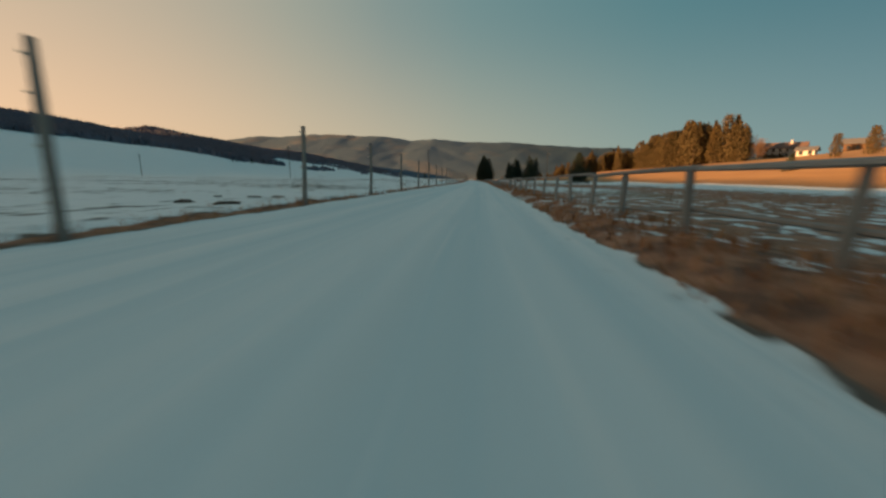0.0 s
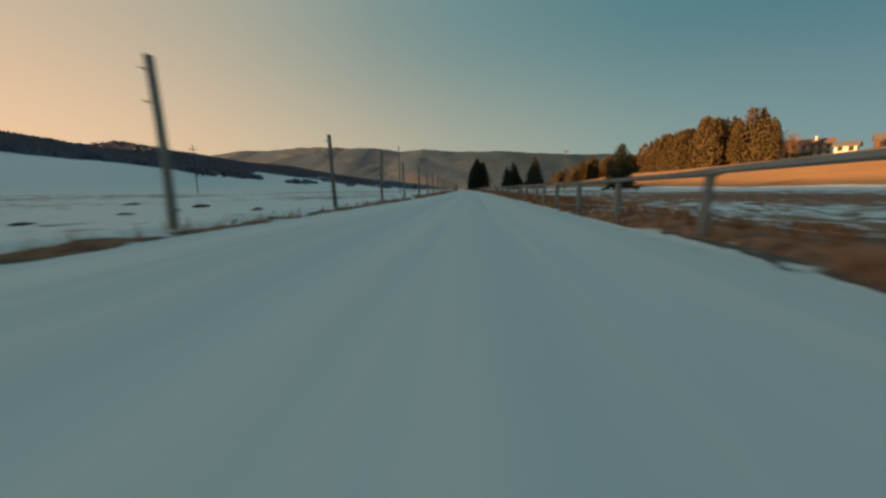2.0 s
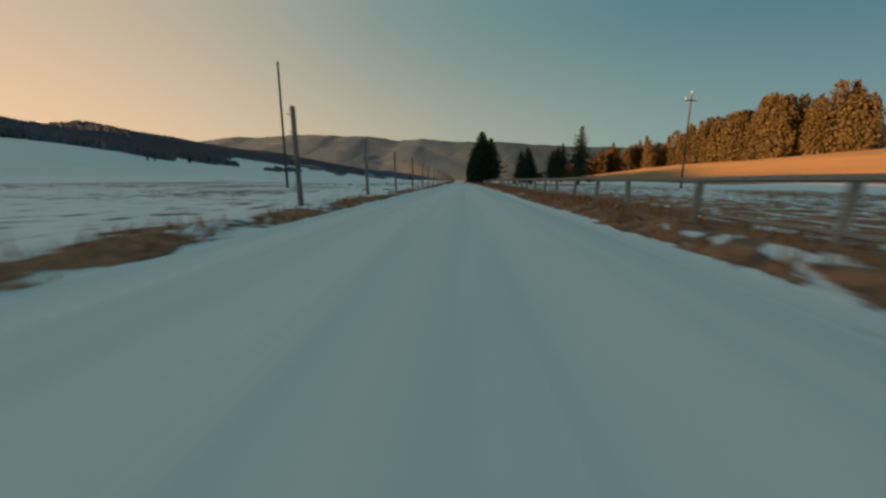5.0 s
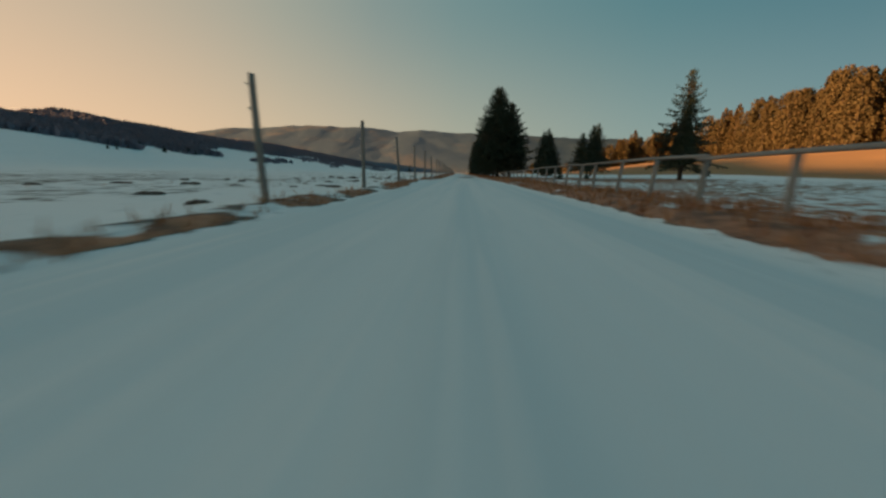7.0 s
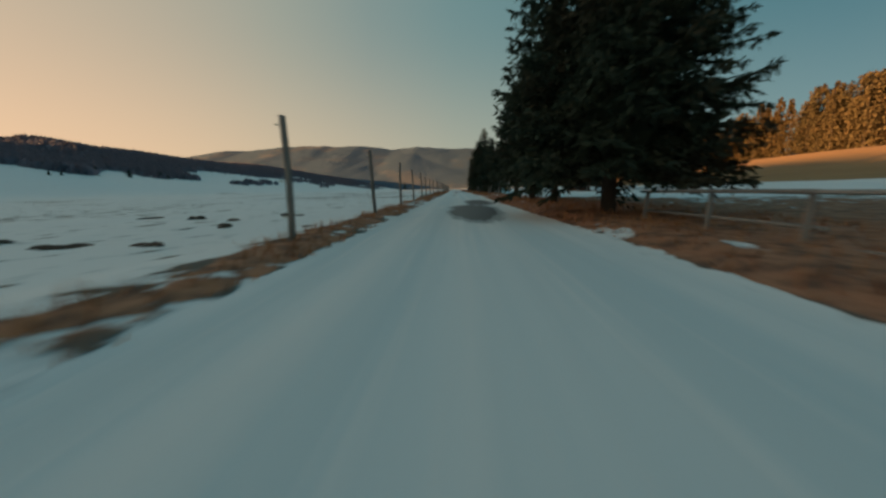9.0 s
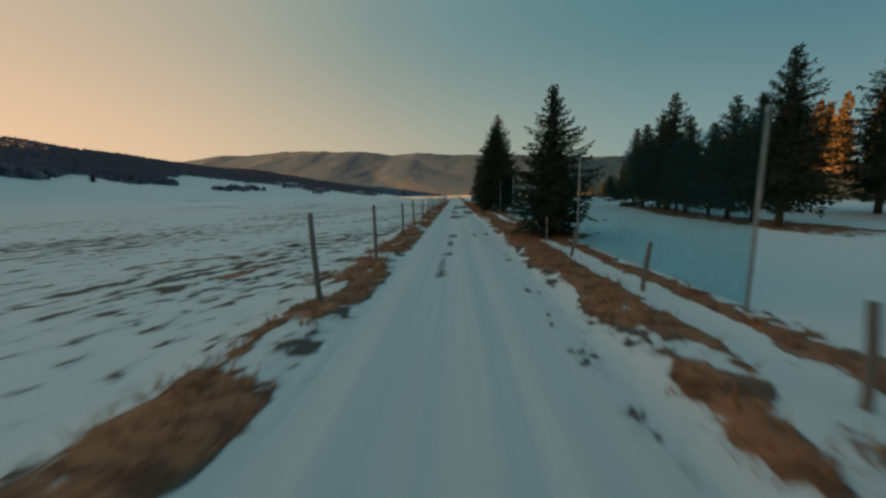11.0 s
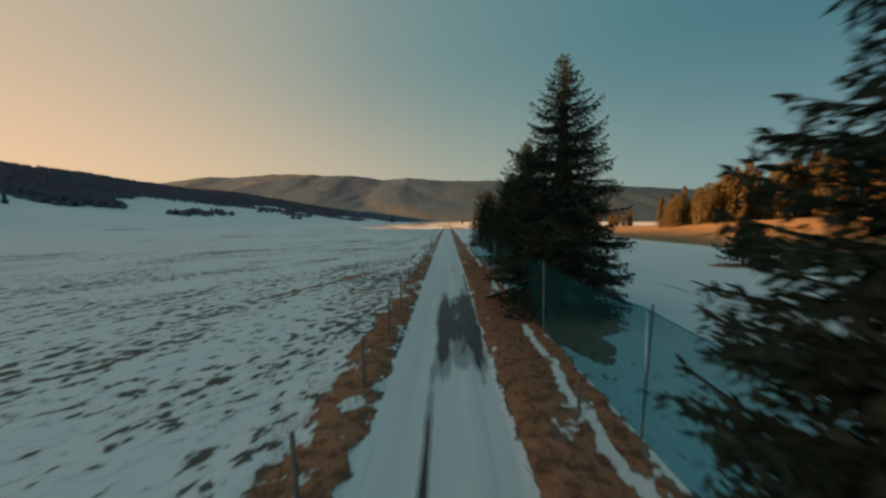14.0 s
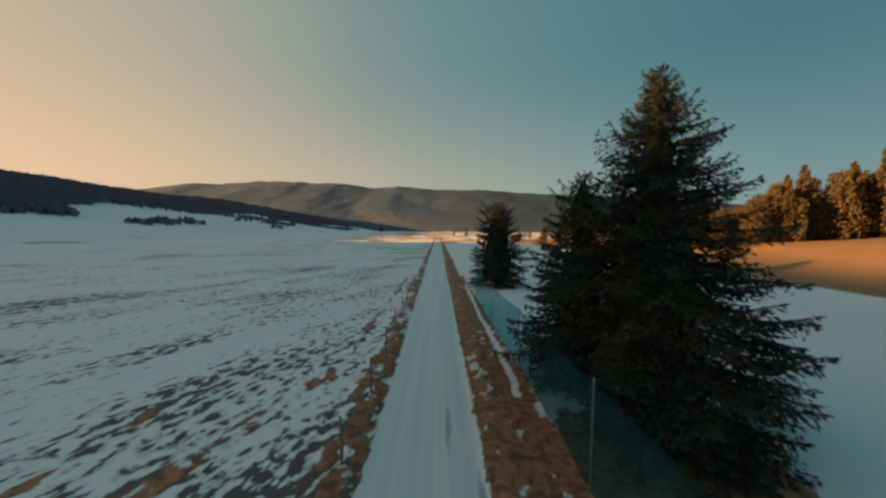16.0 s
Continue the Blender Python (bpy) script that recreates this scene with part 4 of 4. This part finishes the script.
def rail_mesh(name, length, r, seed):
    me = pole_mesh(name, RAIL_WOOD, length, r, r * 0.9, 7, seed, 0.02, 5)
    me.transform(Matrix.Rotation(radians(-90), 4, "X") @ Matrix.Diagonal((1.15, 0.8, 1, 1)))
    return me


def build_fence():
    fence = tagged(new("rail_fence"), "low weathered grey rail fence with a fallen lower rail", "fence")
    posts = [pole_mesh("post", RAIL_WOOD, 0.95, 0.044, 0.040, 7, 80 + k, 0.02, 3) for k in range(3)]
    rails = [rail_mesh("rail", 1.0, 0.037, 90 + k) for k in range(3)]
    lows = [rail_mesh("lower_rail", 1.0, 0.032, 95 + k) for k in range(2)]
    spots = []
    for k in range(-3, 77):
        y = float(np.interp(k, [-3, 0, 6, 33, 65, 73, 77], [-2.9, 2.21, 12.45, 57.99, 112.55, 126.47, 133.5])) + rnd.uniform(-0.08, 0.08)
        x = float(np.interp(y, FENCE_Y, FENCE_X))
        z = float(np.interp(y, *zip(*FENCE_TOP))) - 0.73
        p = new("post", posts[k % 3])
        p.parent = fence
        p.matrix_basis = pose(x, y, z - 0.22, rnd.uniform(-5, 5), rnd.uniform(-3, 7), rnd.uniform(0, 40))
        spots.append((x, y, z))

    def bar(src, a, b2, ext):
        d = Vector(b2) - Vector(a)
        ob = new(src.name.split(".")[0], src)
        ob.parent = fence
        q = d.to_track_quat("Y", "Z").to_matrix().to_4x4()
        ob.matrix_basis = Matrix.Translation(Vector(a) - d.normalized() * ext) @ q @ Matrix.Diagonal((1, d.length + 2 * ext, 1, 1))

    for i in range(0, len(spots) - 2, 2):
        (ax, ay, az), (bx, by, bz) = spots[i], spots[i + 2]
        bar(rails[i % 3], (ax, ay, az + 0.715 + rnd.uniform(-0.02, 0.02)), (bx, by, bz + 0.715 + rnd.uniform(-0.02, 0.02)), 0.12)
        if ay < 9 or ay > 116 or i % 10 == 2:
            drop = rnd.choice((0.0, 0.0, 0.12, 0.22))
            bar(lows[i % 2], (ax + 0.08, ay, az + 0.33), (bx + 0.08, by, bz + 0.33 - drop), 0.15)


build_fence()

# ---- short stakes and the tall teal net beyond them ----
STAKES = [pole_mesh("stake", POST_WOOD, 1.15, 0.045, 0.04, 7, 120 + k, 0.03, 3) for k in range(3)]
for k, (x, y) in enumerate([(5.7, 152.4), (5.75, 156.2), (5.6, 160.0), (5.9, 164.0), (5.8, 168.5), (6.0, 173.8), (5.75, 180.6), (5.75, 183.1), (6.0, 186.7), (5.8, 191.5), (5.9, 196.0)]):
    ob = new("stake", STAKES[k % 3])
    ob.matrix_basis = pose(x, y, float(height(x, y)) - 0.25, rnd.uniform(-4, 4), rnd.uniform(-2, 9), rnd.uniform(0, 40))
    tagged(ob, "short leaning wooden stake in brown grass", "stake", "stakes along the verge")

NET_Y = [155.2, 163.3, 171.0, 178.8, 187.0, 194.9, 203.1, 211.0, 219.6, 227.8, 236.0, 244.4]


def net_x(y):
    return float(np.interp(y, [155, 200, 230, 245], [6.85, 6.85, 6.75, 6.4]))


def hang_net(net, i, a, c):
    V, F = [], []
    nu, nv = 12, 6
    for u in range(nu + 1):
        y = a + (c - a) * u / nu
        sag = math.sin(math.pi * u / nu)
        for v in range(nv + 1):
            zz = 0.02 + (2.88 - 0.12 * sag) * v / nv
            x = net_x(y) + 0.035 + 0.07 * sag * math.sin(1.3 * v + i) + 0.03 * math.sin(5 * u + v)
            V.append((x, y, float(height(net_x(y), y)) + zz))
    for u in range(nu):
        for v in range(nv):
            q = u * (nv + 1) + v
            F.append((q, q + nv + 1, q + nv + 2, q + 1))
    s = new("netting", mesh_of("netting", V, F, NET if a > 186 else NET_SHEER, True))
    s.parent = net


def build_net():
    net = tagged(new("safety_net"), "tall translucent teal net on thin iron posts", "net")
    pm = pole_mesh("post", IRON, 3.26, 0.028, 0.028, 8, 130, 0.01, 3)
    for y in NET_Y:
        p = new("post", pm)
        p.parent = net
        p.matrix_basis = pose(net_x(y), y, float(height(net_x(y), y)) - 0.25, rnd.uniform(-1, 1), rnd.uniform(-1, 2.5), 0)
    for i in range(len(NET_Y) - 1):
        a, c = NET_Y[i], NET_Y[i + 1]
        hang_net(net, i, a, c)
        ends = [(net_x(a), a, float(height(net_x(a), a)) + 2.90), (net_x(c), c, float(height(net_x(c), c)) + 2.90)]
        cu = bpy.data.curves.new("top_cord", "CURVE")
        cu.dimensions, cu.bevel_depth, cu.bevel_resolution = "3D", 0.009, 1
        sp = cu.splines.new("POLY")
        sp.points.add(8)
        for u in range(9):
            f = u / 8
            pnt = [ends[0][q] * (1 - f) + ends[1][q] * f for q in range(3)]
            sp.points[u].co = (*pnt[:2], pnt[2] - 0.14 * math.sin(math.pi * f), 1)
        cu.materials.append(NET)
        o = new("top_cord", cu)
        o.parent = net


build_net()

# ---- line of utility poles across the valley ----


def utility_pole(x, y, h, arm):
    base = new("utility_pole")
    base.matrix_basis = pose(x, y, float(height(x, y)) - 0.4, 0, rnd.uniform(-1.5, 0), 12)
    p = new("pole", pole_mesh("pole", POLE_WOOD, h + 0.4, 0.085, 0.055, 9, int(h * 10), 0.03, 6))
    p.parent = base
    if arm:
        bm = bmesh.new()
        box(bm, 0, 0, h - 0.15, 1.1, 0.06, 0.07, 0.01)
        part("crossarm", bm, POLE_WOOD, base)
        for dx in (-0.5, 0.0, 0.5):
            bm = bmesh.new()
            bmesh.ops.create_cone(bm, cap_ends=True, segments=8, radius1=0.05, radius2=0.03, depth=0.2, matrix=pose(dx, 0, h + 0.02 if dx else h + 0.48))
            part("insulator", bm, PORCELAIN, base)
    tagged(base, "thin dark wooden utility pole in the snowy meadow", "utility pole", "poles across the valley")


for x, y, h, arm in [(-75.5, 84.0, 5.2, True), (-41.6, 87.3, 7.6, True), (-9.2, 91.0, 7.5, False), (20.6, 100.0, 7.6, True), (-110.0, 80.5, 6.5, True)]:
    utility_pole(x, y, h, arm)

# ---- farm on the hill ----


def gable_house(name, x, y, turn, w, d, wall_h, roof_h, wall_mat, roof_mat, label, floors, cols, timber=True, chimney=True):
    ob = new(name)
    z = float(height(x, y)) - 0.8
    ob.matrix_basis = pose(x, y, z, 0, 0, turn)
    bm = bmesh.new()
    a = [bm.verts.new(v) for v in ((-w / 2, -d / 2, 0), (w / 2, -d / 2, 0), (w / 2, d / 2, 0), (-w / 2, d / 2, 0), (-w / 2, -d / 2, wall_h), (w / 2, -d / 2, wall_h), (w / 2, d / 2, wall_h), (-w / 2, d / 2, wall_h), (-w / 2, 0, wall_h + roof_h), (w / 2, 0, wall_h + roof_h))]
    for f in ((0, 1, 5, 4), (2, 3, 7, 6), (0, 4, 8, 7, 3), (1, 2, 6, 9, 5), (3, 2, 1, 0)):
        bm.faces.new([a[q] for q in f])
    part("wall", bm, wall_mat, ob)
    e, th = 0.9, 0.28
    slope = roof_h / (d / 2)
    bm = bmesh.new()
    for s in (-1, 1):
        y0, y1 = s * (d / 2 + e), 0.0
        z0, z1 = wall_h - e * slope + 0.06, wall_h + roof_h + 0.06
        vs = [bm.verts.new(v) for v in ((-w / 2 - e, y0, z0), (w / 2 + e, y0, z0), (w / 2 + e, y1, z1), (-w / 2 - e, y1, z1), (-w / 2 - e, y0, z0 + th), (w / 2 + e, y0, z0 + th), (w / 2 + e, y1, z1 + th), (-w / 2 - e, y1, z1 + th))]
        for f in ((3, 2, 1, 0), (4, 5, 6, 7), (0, 1, 5, 4), (1, 2, 6, 5), (2, 3, 7, 6), (3, 0, 4, 7)):
            bm.faces.new([vs[q] for q in f])
    roof = part("roof", bm, roof_mat, ob)
    if chimney:
        bm = bmesh.new()
        box(bm, w * 0.2, -d * 0.12, wall_h + roof_h + 0.3, 0.9, 0.9, 2.0, 0.04)
        box(bm, w * 0.2, -d * 0.12, wall_h + roof_h + 1.4, 1.15, 1.15, 0.2, 0.03)
        part("chimney", bm, PLASTER, roof)
    step = wall_h / floors
    for fl in range(floors):
        for c in range(cols):
            wx, wz = (c + 0.5) / cols * w - w / 2, fl * step + step * 0.58
            bm = bmesh.new()
            for sx, sz, px, pz in ((1.5, 0.14, 0, 0.86), (1.5, 0.14, 0, -0.86), (0.14, 1.86, 0.68, 0), (0.14, 1.86, -0.68, 0)):
                box(bm, wx + px, -d / 2 - 0.02, wz + pz, sx, 0.16, sz)
            win = part("window", bm, TIMBER, ob)
            bm = bmesh.new()
            box(bm, wx, -d / 2 - 0.01, wz, 1.24, 0.06, 1.6)
            part("pane", bm, GLASS, win)
        bm = bmesh.new()
    if timber:
        box(bm, 0, -d / 2 - 0.6, step * 1.02, w * 0.86, 1.2, 0.16)
        box(bm, 0, -d / 2 - 1.16, step * 1.02 + 0.95, w * 0.86, 0.08, 0.12)
        for c in range(19):
            box(bm, -w * 0.43 + w * 0.86 * c / 18, -d / 2 - 1.16, step * 1.02 + 0.5, 0.1, 0.06, 0.9)
        part("balcony", bm, TIMBER, ob)
    else:
        bm.free()
    return tagged(ob, label, "house")


gable_house("farmhouse", 190, 246, -42, 22.0, 10.0, 6.0, 3.2, PLASTER, ROOF_RED, "large white farmhouse with a rust-red roof on the hill", 2, 7)
gable_house("barn", 216, 228, -42, 11.0, 8.0, 5.4, 2.6, TIMBER, ROOF_GREY, "dark timber barn with a blue-grey roof beside the farmhouse", 1, 3, False, False)
gable_house("shed", 160, 192, -52, 6.4, 4.8, 3.3, 1.3, PLASTER, ROOF_GREY, "small white shed with a low gable below the farmhouse", 1, 2, False, False)


def hedge(x, y0, y1):
    q = np.random.RandomState(77)
    V, F = [], []
    for k in range(900):
        y = q.uniform(y0, y1)
        p = np.array((x + q.normal() * 0.5, y, float(height(x, y)) + q.uniform(0.0, 1.0) ** 0.7 * 1.7))
        e1, e2 = q.normal(size=3) * 0.22, q.normal(size=3) * 0.14
        V += [p - e1, p - e2, p + e1, p + e2]
        F.append((4 * k, 4 * k + 1, 4 * k + 2, 4 * k + 3))
    tagged(new("hedge", mesh_of("hedge", V, F, SUN_TINTED)), "low dark clipped hedge in front of the farmhouse", "hedge")


hedge(181.0, 232.0, 252.0)

# ---- tussocks of dry grass ----


def grass_blades():
    r = np.random.RandomState(9)
    V, F = [], []
    n = 0
    y = np.concatenate([r.uniform(-4, 236, 52000), r.uniform(150, 230, 16000)])
    side = r.rand(len(y)) < 0.42
    tl, tr = np.interp(y, TRACK_Y, TRACK_L), np.interp(y, TRACK_Y, TRACK_R)
    vl, vr = np.interp(y, TRACK_Y, VERGE_L), np.interp(y, TRACK_Y, VERGE_R)
    x = np.where(side, tl + (vl - 0.7 - tl) * r.rand(len(y)) ** 0.9, tr + (vr + 0.8 - tr) * r.rand(len(y)))
    wild = r.rand(len(y)) < 0.25
    x = np.where(wild, np.where(side, tl - r.rand(len(y)) ** 1.6 * 12, tr + r.rand(len(y)) ** 1.4 * 10), x)
    g, bare, dry, on = cover(x, y)
    tus = soft_noise(x, y, 0.45, 41)
    keep = (g + 0.5 * (tus - 0.5) > 0.50) & (on < 0.2)
    x, y, g = x[keep], y[keep], g[keep]
    z = height(x, y)
    for px, py, pz, gg in zip(x, y, z, g):
        for k in range(2):
            a, ln = r.uniform(0, 6.283), r.uniform(0.05, 0.17) * (0.6 + 0.6 * gg)
            ca, sa = math.cos(a), math.sin(a)
            w = r.uniform(0.006, 0.014)
            bx, by = px + r.uniform(-0.05, 0.05), py + r.uniform(-0.05, 0.05)
            out = ln * r.uniform(0.4, 1.4)
            V += [(bx - sa * w, by + ca * w, pz - 0.01), (bx + sa * w, by - ca * w, pz - 0.01), (bx + ca * out, by + sa * out, pz + ln)]
            F.append((n, n + 1, n + 2))
            n += 3
    tagged(new("dry_grass", mesh_of("dry_grass", V, F, BLADE)), "brown flattened dry grass along the verges", "grass", kind="stuff")


grass_blades()
